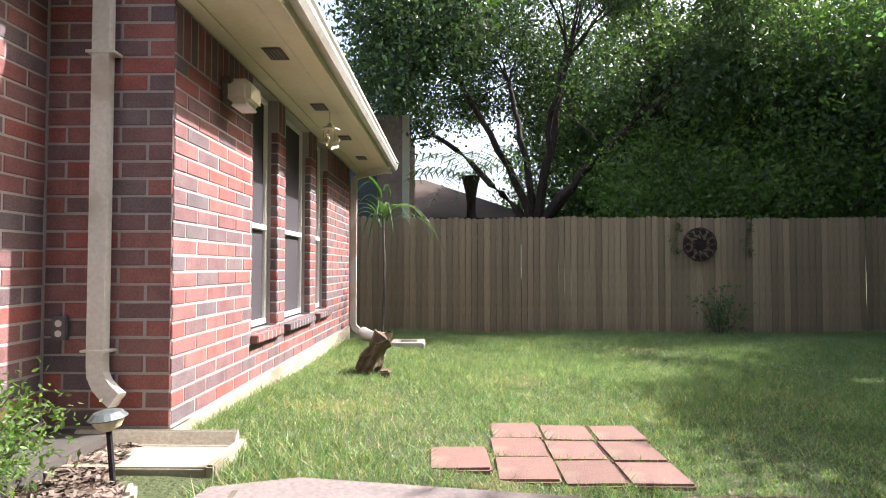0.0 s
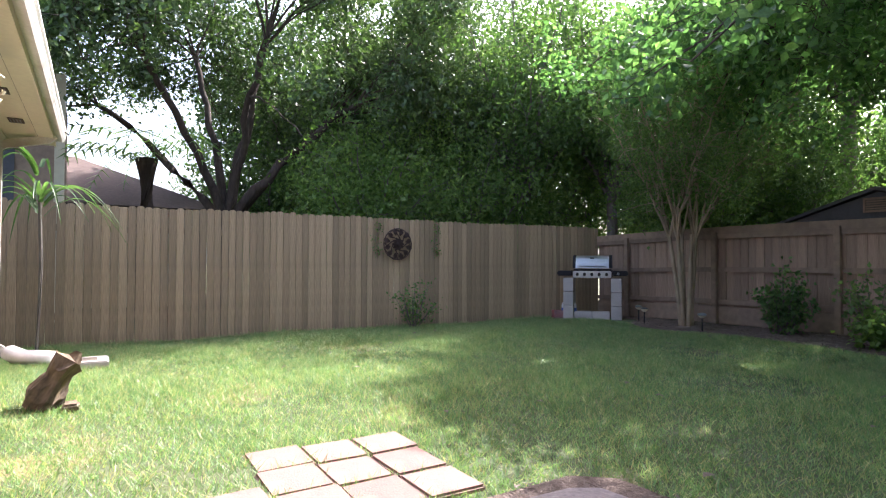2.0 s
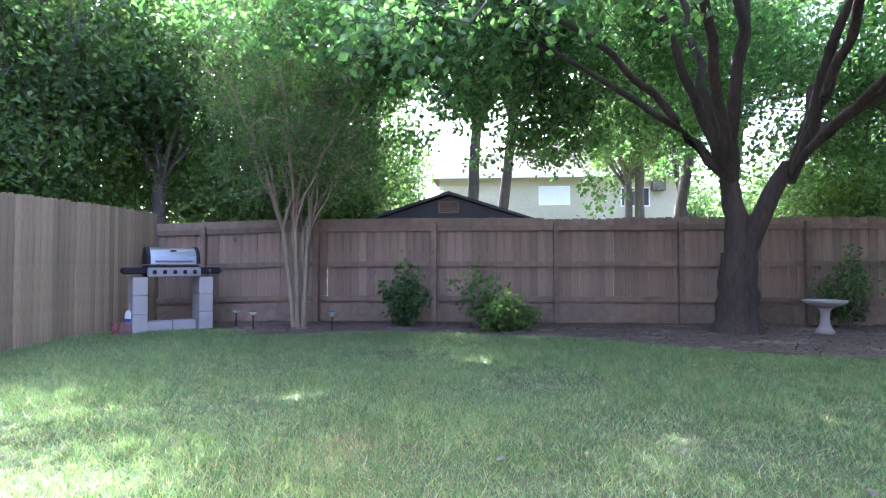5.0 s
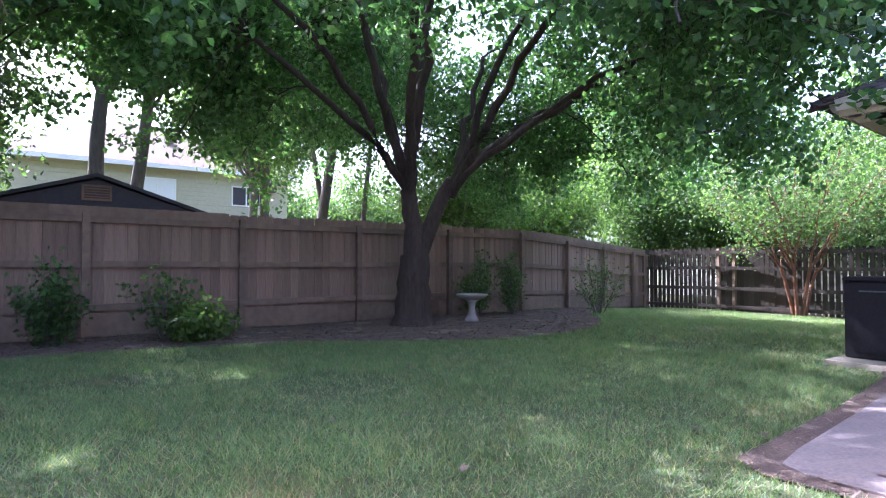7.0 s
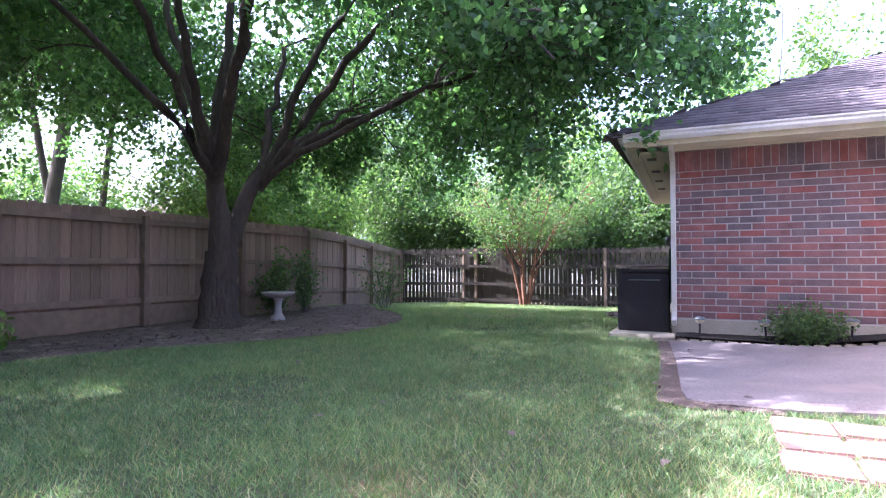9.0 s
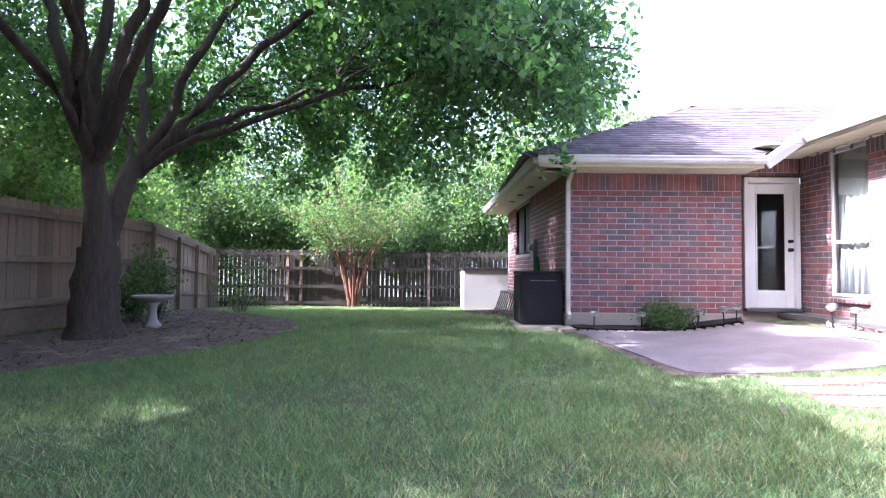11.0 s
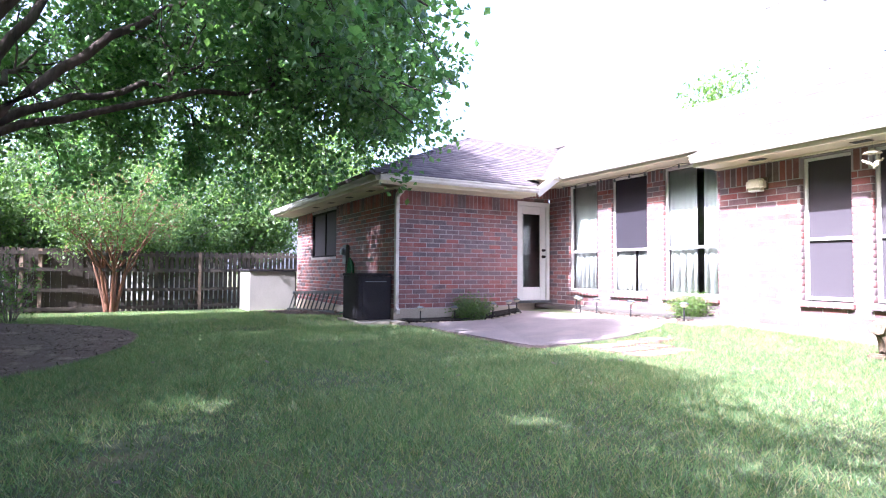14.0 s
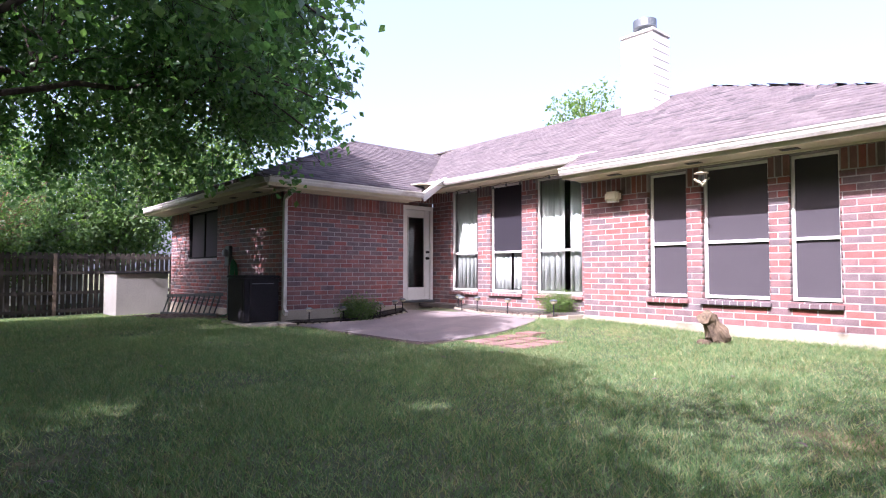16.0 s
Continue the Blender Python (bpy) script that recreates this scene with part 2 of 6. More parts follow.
# ---- mesh helpers ----
def link(name, me, material, parent=None, label=""):
    me.materials.append(material)
    ob = new(name, me)
    if parent:
        ob.parent = parent
    if label:
        ob["label"] = label
    return ob


def part(name, bm, material, parent=None, label="", smooth=False):
    me = bpy.data.meshes.new(name)
    bmesh.ops.recalc_face_normals(bm, faces=bm.faces)
    if smooth:
        for f in bm.faces:
            f.smooth = True
    bm.to_mesh(me)
    bm.free()
    return link(name, me, material, parent, label)


def raw(name, verts, faces, material, parent=None, label="", smooth=False):
    me = bpy.data.meshes.new(name)
    v = np.asarray(verts, dtype=np.float32).reshape(-1, 3)
    f = np.asarray(faces, dtype=np.int32)
    k = f.shape[1]
    me.vertices.add(len(v))
    me.vertices.foreach_set("co", v.ravel())
    me.loops.add(f.size)
    me.loops.foreach_set("vertex_index", f.ravel())
    me.polygons.add(len(f))
    me.polygons.foreach_set("loop_start", np.arange(len(f), dtype=np.int32) * k)
    me.polygons.foreach_set("loop_total", np.full(len(f), k, dtype=np.int32))
    if smooth:
        me.polygons.foreach_set("use_smooth", np.ones(len(f), dtype=bool))
    me.update(calc_edges=True)
    return link(name, me, material, parent, label)


def thing(name, label, category, group="", kind="", at=(0, 0, 0), rz=0):
    e = new(name)
    e.empty_display_size = 0.1
    e.matrix_basis = pose(*at, 0, 0, rz)
    return tagged(e, label, category, group, kind)


def box(bm, lo, hi, bevel=0.0, m=None):
    r = bmesh.ops.create_cube(bm, size=1.0)
    vs = r["verts"]
    for v in vs:
        v.co = Vector([lo[i] + (v.co[i] + 0.5) * (hi[i] - lo[i]) for i in range(3)])
    if bevel:
        es = list({e for v in vs for e in v.link_edges})
        vs = list({v for f in bmesh.ops.bevel(bm, geom=es, offset=bevel, segments=2, affect="EDGES")["faces"] for v in f.verts} | {v for v in vs if v.is_valid})
    if m:
        bmesh.ops.transform(bm, matrix=m, verts=vs)
    return bm


def boxed(lo, hi, bevel=0.0, m=None):
    return box(bmesh.new(), lo, hi, bevel, m)


def lathe(bm, profile, seg=20, at=(0, 0, 0)):
    rings = [[bm.verts.new((at[0] + r * math.cos(2 * math.pi * i / seg), at[1] + r * math.sin(2 * math.pi * i / seg), at[2] + z)) for i in range(seg)]
             for r, z in profile]
    for a, b in zip(rings, rings[1:]):
        for i in range(seg):
            bm.faces.new((a[i], a[(i + 1) % seg], b[(i + 1) % seg], b[i]))
    bm.faces.new(rings[0])
    bm.faces.new(rings[-1])
    return bm


def sweep(bm, pts, section, up=(0, 0, 1)):
    """Sweep a closed section (list of (side, up) offsets) along a line of points."""
    rings = []
    for i, p in enumerate(pts):
        p = Vector(p)
        d = (Vector(pts[min(i + 1, len(pts) - 1)]) - Vector(pts[max(i - 1, 0)])).normalized()
        s = d.cross(Vector(up))
        s = s.normalized() if s.length > 1e-4 else Vector((1, 0, 0))
        u = s.cross(d).normalized()
        rings.append([bm.verts.new(p + s * a + u * b) for a, b in section])
    n = len(section)
    for a, b in zip(rings, rings[1:]):
        for i in range(n):
            bm.faces.new((a[i], a[(i + 1) % n], b[(i + 1) % n], b[i]))
    bm.faces.new(rings[0])
    bm.faces.new(rings[-1])
    return bm


def rect(w, h):
    return [(-w / 2, -h / 2), (w / 2, -h / 2), (w / 2, h / 2), (-w / 2, h / 2)]


def ngon(r, n=10):
    return [(r * math.cos(2 * math.pi * i / n), r * math.sin(2 * math.pi * i / n)) for i in range(n)]


def prism(poly, z0, z1):
    """Solid over a plan polygon; z0 and z1 numbers or functions of x, y."""
    bm = bmesh.new()
    f0, f1 = (z if callable(z) else (lambda x, y, z=z: z) for z in (z0, z1))
    lo = [bm.verts.new((x, y, f0(x, y))) for x, y in poly]
    hi = [bm.verts.new((x, y, f1(x, y))) for x, y in poly]
    n = len(poly)
    for i in range(n):
        bm.faces.new((lo[i], lo[(i + 1) % n], hi[(i + 1) % n], hi[i]))
    bm.faces.new(lo)
    bm.faces.new(hi)
    return bm


def smooth01(v):
    v = np.clip(v, 0, 1)
    return v * v * (3 - 2 * v)


def ground_z(x, y):
    """Height of the ground: a rise along the house, a fall towards the side yard."""
    x, y = np.asarray(x, dtype=float), np.asarray(y, dtype=float)
    amp = 0.17 * np.clip(1 + np.minimum(x, 0) / 6.0, 0.15, 1)
    rise = amp * smooth01(1 - np.maximum(y, 0) / 2.2)
    rise = np.where(x > 4.2, rise * 0.3 + 0.03 * smooth01((5 - y) / 2), rise)
    lump = 0.012 * np.sin(x * 1.3 + 0.7) * np.sin(y * 1.1 + 0.4)
    return 0.035 + rise + lump - 0.29 * smooth01((x - 5.5) / 8.0) - 0.07 * smooth01((-x - 4.5) / 2.5)


def gz(x, y):
    return float(ground_z(x, y))


def inside(px, py, poly):
    """Mask of points within a polygon."""
    px, py = np.asarray(px), np.asarray(py)
    res = np.zeros(px.shape, dtype=bool)
    for (x0, y0), (x1, y1) in zip(poly, poly[1:] + poly[:1]):
        if y0 != y1:
            res ^= ((y0 > py) != (y1 > py)) & (px < (x1 - x0) * (py - y0) / (y1 - y0) + x0)
    return res


def smooth_closed(poly, k=6):
    """Catmull-Rom curve through a closed polygon."""
    out, n = [], len(poly)
    for i in range(n):
        p = [Vector(poly[(i + j) % n]) for j in (-1, 0, 1, 2)]
        for s in range(k):
            t = s / k
            q = 0.5 * (2 * p[1] + (p[2] - p[0]) * t + (2 * p[0] - 5 * p[1] + 4 * p[2] - p[3]) * t * t + (3 * p[1] - p[0] - 3 * p[2] + p[3]) * t ** 3)
            out.append((q.x, q.y))
    return out


# ---- plan ----
PATIO = [(3.5, 3.28), (1.9, 3.12), (0.7, 3.03), (0.40, 2.98), (0.33, 2.85), (0.32, 2.3), (0.34, 1.5), (0.40, 0.75), (0.58, 0.44), (1.0, 0.38), (2.3, 0.3), (3.3, -0.1), (4.55, -0.6),
         (4.55, 0.55), (4.0, 0.6), (3.62, 0.8), (3.5, 1.6)]
DIRT_EDGE = [(3.5, 3.27), (1.9, 3.11), (0.7, 3.02), (0.42, 2.97), (0.34, 2.84), (0.33, 2.4), (0.21, 2.42), (0.19, 2.98), (0.33, 3.17), (0.7, 3.2), (1.9, 3.26), (3.45, 3.42)]
BED_TREE = smooth_closed([(-6.7, 10.4), (-6.5, 9.9), (-5.2, 9.9), (-4.7, 9.15), (-3.6, 8.75), (-2.6, 9.0), (-1.9, 8.95), (-0.7, 8.75), (0.3, 8.55), (0.9, 8.0), (2.0, 7.55),
                          (3.5, 7.25), (4.6, 7.5), (5.8, 8.3), (6.6, 9.2), (8.2, 10.4), (8.0, 11.0), (6.0, 10.5)], 5)
BED_BAY = [(0.05, -0.6), (3.9, -0.6), (3.2, -0.12), (2.2, 0.26), (1.0, 0.32), (0.62, 0.16), (0.5, -0.02), (0.05, -0.1)]
BED_ANNEX = [(4.05, 0.62), (4.05, 3.22), (3.55, 3.2), (3.5, 2.4), (3.55, 1.4), (3.68, 0.8)]
SIDE_BED = smooth_closed([(6.0, 3.5), (10.2, 3.6), (9.8, 4.6), (8.0, 4.7), (6.6, 4.4)], 5)
STONES = [(-0.74 + 0.345 * i, 1.75 + 0.312 * j + 0.02 * (i == 0)) for i in range(3) for j in range(3)] + [(-0.11, 1.42)]


# ---- ground ----
def ground_sheet():
    xs = np.concatenate([[-400, -150, -60, -30, -18], np.arange(-12, 17.01, 0.4), [24, 40, 80, 160, 400]])
    ys = np.concatenate([[-400, -150, -60, -30, -14], np.arange(-9, 17.01, 0.4), [24, 40, 80, 160, 400]])
    X, Y = np.meshgrid(xs, ys, indexing="ij")
    v = np.stack([X, Y, ground_z(np.clip(X, -12, 17), np.clip(Y, -9, 17))], -1).reshape(-1, 3)
    n, m = len(xs), len(ys)
    i, j = np.meshgrid(np.arange(n - 1), np.arange(m - 1), indexing="ij")
    a = (i * m + j).ravel()
    raw("ground", v, np.stack([a, a + m, a + m + 1, a + 1], -1), M_GROUND, smooth=True)
    tagged(bpy.data.objects["ground"], "sunlit and shaded backyard lawn soil sheet", "ground", kind="structure")


def sheet(name, poly, material, lift, label, step=0.12):
    """A bed or slab skin that follows the ground inside a plan polygon."""
    xs = [p[0] for p in poly]
    ys = [p[1] for p in poly]
    bm = bmesh.new()
    vs = [bm.verts.new((x, y, 0)) for x, y in poly]
    bm.faces.new(vs)
    for axis, lo, hi in ((0, min(xs), max(xs)), (1, min(ys), max(ys))):
        c = lo + step
        while c < hi:
            co, no = [0, 0, 0], [0, 0, 0]
            co[axis], no[axis] = c, 1
            bmesh.ops.bisect_plane(bm, geom=bm.verts[:] + bm.edges[:] + bm.faces[:], plane_co=co, plane_no=no)
            c += step
    for v in bm.verts:
        v.co.z = gz(v.co.x, v.co.y) + lift + (0.012 * noise.noise(v.co * 5.0) if material is not M_PATIO else 0)
    return tagged(part(name, bm, material), label, name.replace("_", " "), kind="structure")


ground_sheet()
sheet("mulch_bed", BED_TREE, M_SOIL, 0.012, "bare brown mulch bed with leaf litter along the fence", 0.4)
sheet("planting_bed", BED_BAY, M_SOIL, 0.012, "brown mulched bed below the bay windows", 0.3)
sheet("black_mulch_bed", BED_ANNEX, M_BLACKMULCH, 0.07, "bed of black mulch against the brick wall", 0.2)
sheet("dirt_edge", DIRT_EDGE, M_SOIL, 0.012, "strip of bare dry dirt along the patio slab", 0.2)
sheet("side_bed", SIDE_BED, M_SOIL, 0.012, "bare dirt strip beside the brick wall", 0.4)
patio = thing("patio", "cracked pinkish grey concrete patio slab", "patio", kind="structure")
part("slab", prism(PATIO, lambda x, y: gz(x, y) - 0.12, lambda x, y: gz(x, y) + 0.022), M_PATIO, patio)
crk = bmesh.new()
for y0, y1, x0, x1 in ((0.6, 3.1, 2.05, 2.2), (0.55, 0.6, 0.6, 3.4)):
    pts = []
    for i in range(15):
        t = i / 14
        x, y = (x0 + (x1 - x0) * t + 0.03 * math.sin(9 * t), y0 + (y1 - y0) * t + 0.02 * math.sin(11 * t))
        pts.append((x, y, gz(x, y) + 0.024))
    sweep(crk, pts, rect(0.018, 0.004))
part("joint", crk, M_STAINSHADE, patio, "dark dirt-filled joint")


# ---- brick walls ----
COURSE, UNIT, BH, BL = 0.0855, 0.272, 0.0745, 0.261


def brick_mesh(w, h, d=0.02):
    """A unit of brick face: chamfered front, open back. Local x along, y out, z up, centred."""
    c = 0.004
    v = [(sx * w / 2, -d, sz * h / 2) for sx, sz in ((-1, -1), (1, -1), (1, 1), (-1, 1))]
    v += [(x, -c, z) for x, _, z in v[:4]]
    v += [(sx * (w / 2 - c), 0, sz * (h / 2 - c)) for sx, sz in ((-1, -1), (1, -1), (1, 1), (-1, 1))]
    f = [(8, 9, 10, 11)] + [(a + i, a + (i + 1) % 4, a + 4 + (i + 1) % 4, a + 4 + i) for a in (0, 4) for i in range(4)]
    return v, f


BRICK_ME = {}


def brick_data(w, h):
    key = (round(w, 2), round(h, 2))
    if key not in BRICK_ME:
        me = bpy.data.meshes.new("brick")
        v, f = brick_mesh(max(key[0], 0.03) - 0.0, h)
        me.from_pydata(v, [], f)
        me.materials.append(M_BRICK)
        BRICK_ME[key] = me
    return BRICK_ME[key]


WALL_JOBS = []


def brick_wall(name, label, p0, p1, z0, z1, openings=(), soldier=True, near=None, thick=0.2, back=True):
    """Wall from p0 to p1 in plan; its face looks to the left of that way. openings: (s0, s1, z0, z1). Bricks are laid at the end of the file."""
    p0, p1 = Vector((*p0, 0)), Vector((*p1, 0))
    u = (p1 - p0).normalized()
    n = Vector((-u.y, u.x, 0))
    length = (p1 - p0).length
    w = thing(name, label, "brick wall", kind="structure")
    bm = bmesh.new()
    fr = Matrix(((u.x, n.x, 0, p0.x), (u.y, n.y, 0, p0.y), (0, 0, 1, 0), (0, 0, 0, 1)))
    ss = sorted({0, length, *[o[0] for o in openings], *[o[1] for o in openings]})
    for a, b in zip(ss, ss[1:]):
        spans, cur = [], z0 - 0.01
        for o in sorted([o for o in openings if o[0] < (a + b) / 2 < o[1]], key=lambda o: o[2]):
            spans.append((cur, o[2]))
            cur = o[3]
        spans.append((cur, z1))
        for c, d in spans:
            if d - c > 0.005:
                box(bm, (a if a else 0.009, -thick, c), (b if b < length else b - 0.009, -0.0035, d), m=fr)
    part("mortar_core", bm, M_MORTAR, w)
    WALL_JOBS.append((w, fr, length, z0, z1, tuple(openings), soldier, near))
    return w


def lay_bricks(job):
    w, fr, length, z0, z1, openings, soldier, near = job
    items = []
    top = z1 - (0.262 if soldier else 0)
    rows = int((top - z0) / COURSE + 0.3)
    ch = (top - z0) / rows
    for r in range(rows):
        zc = z0 + (r + 0.5) * ch
        cuts = [(o[0], o[1]) for o in openings if o[2] - 0.02 < zc < o[3] + 0.02]
        s = -UNIT * (0.5 if r % 2 else 0.0)
        while s < length:
            segs = [(max(s, 0), min(s + UNIT, length))]
            for a, b in cuts:
                segs = [q for x0, x1 in segs for q in ((x0, min(x1, a)), (max(x0, b), x1)) if q[1] - q[0] > 0.02]
            items += [((a + b) / 2, zc, b - a - 0.011, ch - 0.011) for a, b in segs if b - a > 0.045]
            s += UNIT
    if soldier:
        k = int(length / COURSE)
        for i in range(k):
            sc = (i + 0.5) * length / k
            if not any(o[0] < sc < o[1] and o[3] > z1 - 0.1 for o in openings):
                items.append((sc, z1 - 0.131, length / k - 0.011, 0.251))
    if near:
        items.sort(key=lambda it: abs(it[0] - near[0]) + 0.5 * abs(it[1] - near[1]))
    singles = items[:290] if near else []
    for sc, zc, bw, bh in singles:
        ob = bpy.data.objects.new("brick", brick_data(bw, bh))
        scene.collection.objects.link(ob)
        ob.parent = w
        ob.matrix_basis = fr @ pose(sc, random.uniform(-0.002, 0.002), zc)
    vs, fs = [], []
    for o in openings:
        for r in range(rows):
            zc = z0 + (r + 0.5) * ch
            if o[2] + 0.02 < zc < o[3] - 0.02:
                for sj, turn in ((o[0] + 0.005, -90), (o[1] - 0.005, 90)):
                    v, f = brick_mesh(0.054, ch - 0.011)
                    q = fr @ pose(sj, -0.029, zc, 0, 0, turn)
                    k = len(vs)
                    vs += [tuple(q @ Vector(p)) for p in v]
                    fs += [tuple(i + k for i in g) for g in f]
    for sc, zc, bw, bh in items[len(singles):]:
        v, f = brick_mesh(bw, bh)
        o = len(vs)
        dy = random.uniform(-0.002, 0.002)
        vs += [tuple(fr @ Vector((x + sc, y + dy, z + zc))) for x, y, z in v]
        fs += [tuple(i + o for i in q) for q in f]
    if vs:
        tagged(raw("bricks", vs, fs, M_BRICKJ, w), kind="stuff")


ZB, ZT, ZBAY = 0.285, 2.41, 2.80
BAY_Y, DOOR_X, AX = -0.645, 4.62, 4.075
WIN_MAIN = [(-1.705, -1.13), (-2.76, -1.92), (-3.52, -2.99)]
WIN_BAY = [(3.13, 3.97), (1.9, 2.76), (0.5, 1.54)]
main_len = 4.9
wall_main = brick_wall("wall_main", "sunlit red brick wall with pale mortar", (-main_len, 0), (0, 0), ZB, ZT, [(main_len + a, main_len + b, 0.61, 2.40) for a, b in WIN_MAIN],
                       near=(main_len, 1.2))
wall_return = brick_wall("wall_return", "shaded red brick return wall beside the bay", (0, 0), (0, BAY_Y), ZB, 2.74, near=(0.3, 1.0))
part("mortar_corner", boxed((-0.05, BAY_Y - 0.05, ZB), (0.008, BAY_Y + 0.008, 2.735)), M_MORTAR, wall_return)
brick_wall("wall_bay", "red brick piers between tall bay windows", (0, BAY_Y), (DOOR_X, BAY_Y), ZB, ZBAY, [(a, b, 0.56, 2.74) for a, b in WIN_BAY], near=(4.2, 1.2))
brick_wall("wall_door", "shaded red brick wall around the white back door", (DOOR_X, BAY_Y), (DOOR_X, 0.585), ZB, ZBAY, [(0.03, 0.93, 0.3, 2.46)])
brick_wall("wall_alcove", "short brick return beside the back door", (DOOR_X, 0.585), (AX, 0.585), ZB, ZT, soldier=False)
brick_wall("wall_annex", "shaded purple-red brick wall with a soldier course", (AX, 0.585), (AX, 3.26), ZB, ZT, near=(1.8, 1.2))
A_END = Vector((10.3, 3.45))
brick_wall("wall_annex_side", "dim brick side wall flecked with sun", (AX, 3.26), tuple(A_END), 0.2, ZT, [(3.1, 4.95, 1.27, 2.35)], near=(1.2, 1.0))
brick_wall("wall_end", "brick end wall of the house", (-main_len, -7.4), (-main_len, 0), ZB, ZT, soldier=False)

for nm, a, b, zl in (("foundation_main", (-main_len, 0.0), (0.0, 0.0), ZB), ("foundation_return", (0, 0), (0, BAY_Y), ZB), ("foundation_bay", (0, BAY_Y), (DOOR_X, BAY_Y), ZB),
                     ("foundation_door", (DOOR_X, BAY_Y), (DOOR_X, 0.585), 0.30), ("foundation_annex", (AX, 0.585), (AX, 3.26), ZB),
                     ("foundation_side", (AX, 3.26), tuple(A_END), 0.2), ("foundation_end", (-main_len, -7.4), (-main_len, 0), ZB)):
    a, b = Vector((*a, 0)), Vector((*b, 0))
    u = (b - a).normalized()
    n = Vector((-u.y, u.x, 0))
    fr = Matrix(((u.x, n.x, 0, a.x), (u.y, n.y, 0, a.y), (0, 0, 1, 0), (0, 0, 0, 1)))
    tagged(part(nm, boxed((-0.01, -0.21, -0.45), ((b - a).length + 0.01, 0.012, zl - 0.011), 0.004, fr), M_CONC), "stained concrete slab edge under the brickwork", "foundation",
           kind="structure")
# plain walls that close the house behind, and added sheets coloured as unlit rooms
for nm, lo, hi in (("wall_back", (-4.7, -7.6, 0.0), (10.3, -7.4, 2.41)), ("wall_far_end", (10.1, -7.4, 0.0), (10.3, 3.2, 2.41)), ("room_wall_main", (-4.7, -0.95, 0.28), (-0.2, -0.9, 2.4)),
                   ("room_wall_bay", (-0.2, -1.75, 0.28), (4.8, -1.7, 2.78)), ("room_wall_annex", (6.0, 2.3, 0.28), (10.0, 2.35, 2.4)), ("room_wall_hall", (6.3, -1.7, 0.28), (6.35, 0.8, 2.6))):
    tagged(part(nm, boxed(lo, hi), M_INSIDE), "plain wall with indoor dimness put into its colour", "wall", kind="structure")
tagged(part("floor_inside", boxed((-4.7, -7.4, 0.2), (10.1, -0.25, 0.275)), M_INSIDE), "indoor floor with dimness put into its colour", "floor", kind="structure")


# ---- windows and door ----
def tall_window(name, label, x0, x1, z0, z1, yf, lower, upper, sill=True, mid=1.38, face=0.0):
    """White-framed sash window, face to +y, in its frame at depth yf; face is the wall's own plane."""
    w = thing(name, label, "window", kind="structure")
    fr = part("window_frame", boxed((x0, yf - 0.05, z1 - 0.035), (x1, yf, z1), 0.003), M_WHITE, w)
    for lo, hi in (((x0, yf - 0.05, z0), (x0 + 0.035, yf, z1 - 0.037)), ((x1 - 0.035, yf - 0.05, z0), (x1, yf, z1 - 0.037)), ((x0 + 0.037, yf - 0.05, z0), (x1 - 0.037, yf + 0.004, z0 + 0.04)),
                   ((x0 + 0.037, yf - 0.045, mid - 0.02), (x1 - 0.037, yf + 0.008, mid + 0.02))):
        part("rail", boxed(lo, hi, 0.003), M_WHITE, w)
    p = part("pane", boxed((x0 + 0.037, yf - 0.03, mid + 0.022), (x1 - 0.037, yf - 0.024, z1 - 0.037)), upper, w, "dark upper pane")
    q = part("pane", boxed((x0 + 0.037, yf - 0.03, z0 + 0.042), (x1 - 0.037, yf - 0.024, mid - 0.022)), lower, w, "screened lower pane")
    for o, mm in ((p, upper), (q, lower)):
        if mm is M_GLASS:
            o.visible_shadow = False
    if sill:
        s = part("window_sill", boxed((x0 - 0.02, face - 0.06, z0 - 0.085), (x1 + 0.02, face + 0.055, z0 - 0.03), 0.006, pose(0, 0, 0)), M_BRICK, w, "rowlock brick sill")
        k = max(3, int((x1 - x0) / 0.09))
        for i in range(1, k):
            x = x0 + (x1 - x0) * i / k
            part("sill_joint", boxed((x - 0.005, face - 0.055, z0 - 0.087), (x + 0.005, face + 0.0565, z0 - 0.0285)), M_MORTAR, s)
        # dark strip that paints the shadow beneath the sill
        part("sill_drip", boxed((x0, face - 0.06, z0 - 0.10), (x1, face + 0.035, z0 - 0.087)), M_STAINSHADE, w)
    return w


for i, (a, b) in enumerate(WIN_MAIN):
    tall_window("window_%d" % (i + 1), "tall sash window with grey solar screen and white frame", a, b, 0.63, 2.395, -0.085, M_SCREEN, M_SCREEN)


def drape(name, x0, x1, z0, z1, y, folds):
    n = folds * 8
    v, f = [], []
    for i in range(n + 1):
        x = x0 + (x1 - x0) * i / n
        for j in range(2):
            amp = 0.012 + 0.006 * (1 - j)
            v.append((x + 0.015 * (1 - j) * math.sin(i * 0.9), y + amp * math.sin(i * 2 * math.pi / 8) + 0.01 * math.sin(i * 1.7), z0 + (z1 - z0) * j))
        if i:
            k = 2 * i
            f.append((k - 2, k, k + 1, k - 1))
    o = raw(name, v, f, M_DRAPE, smooth=True)
    mod = o.modifiers.new("thickness", "SOLIDIFY")
    mod.thickness = 0.006
    return tagged(o, "white curtain panel hanging in soft folds behind the window", "curtain", group="bay curtains")


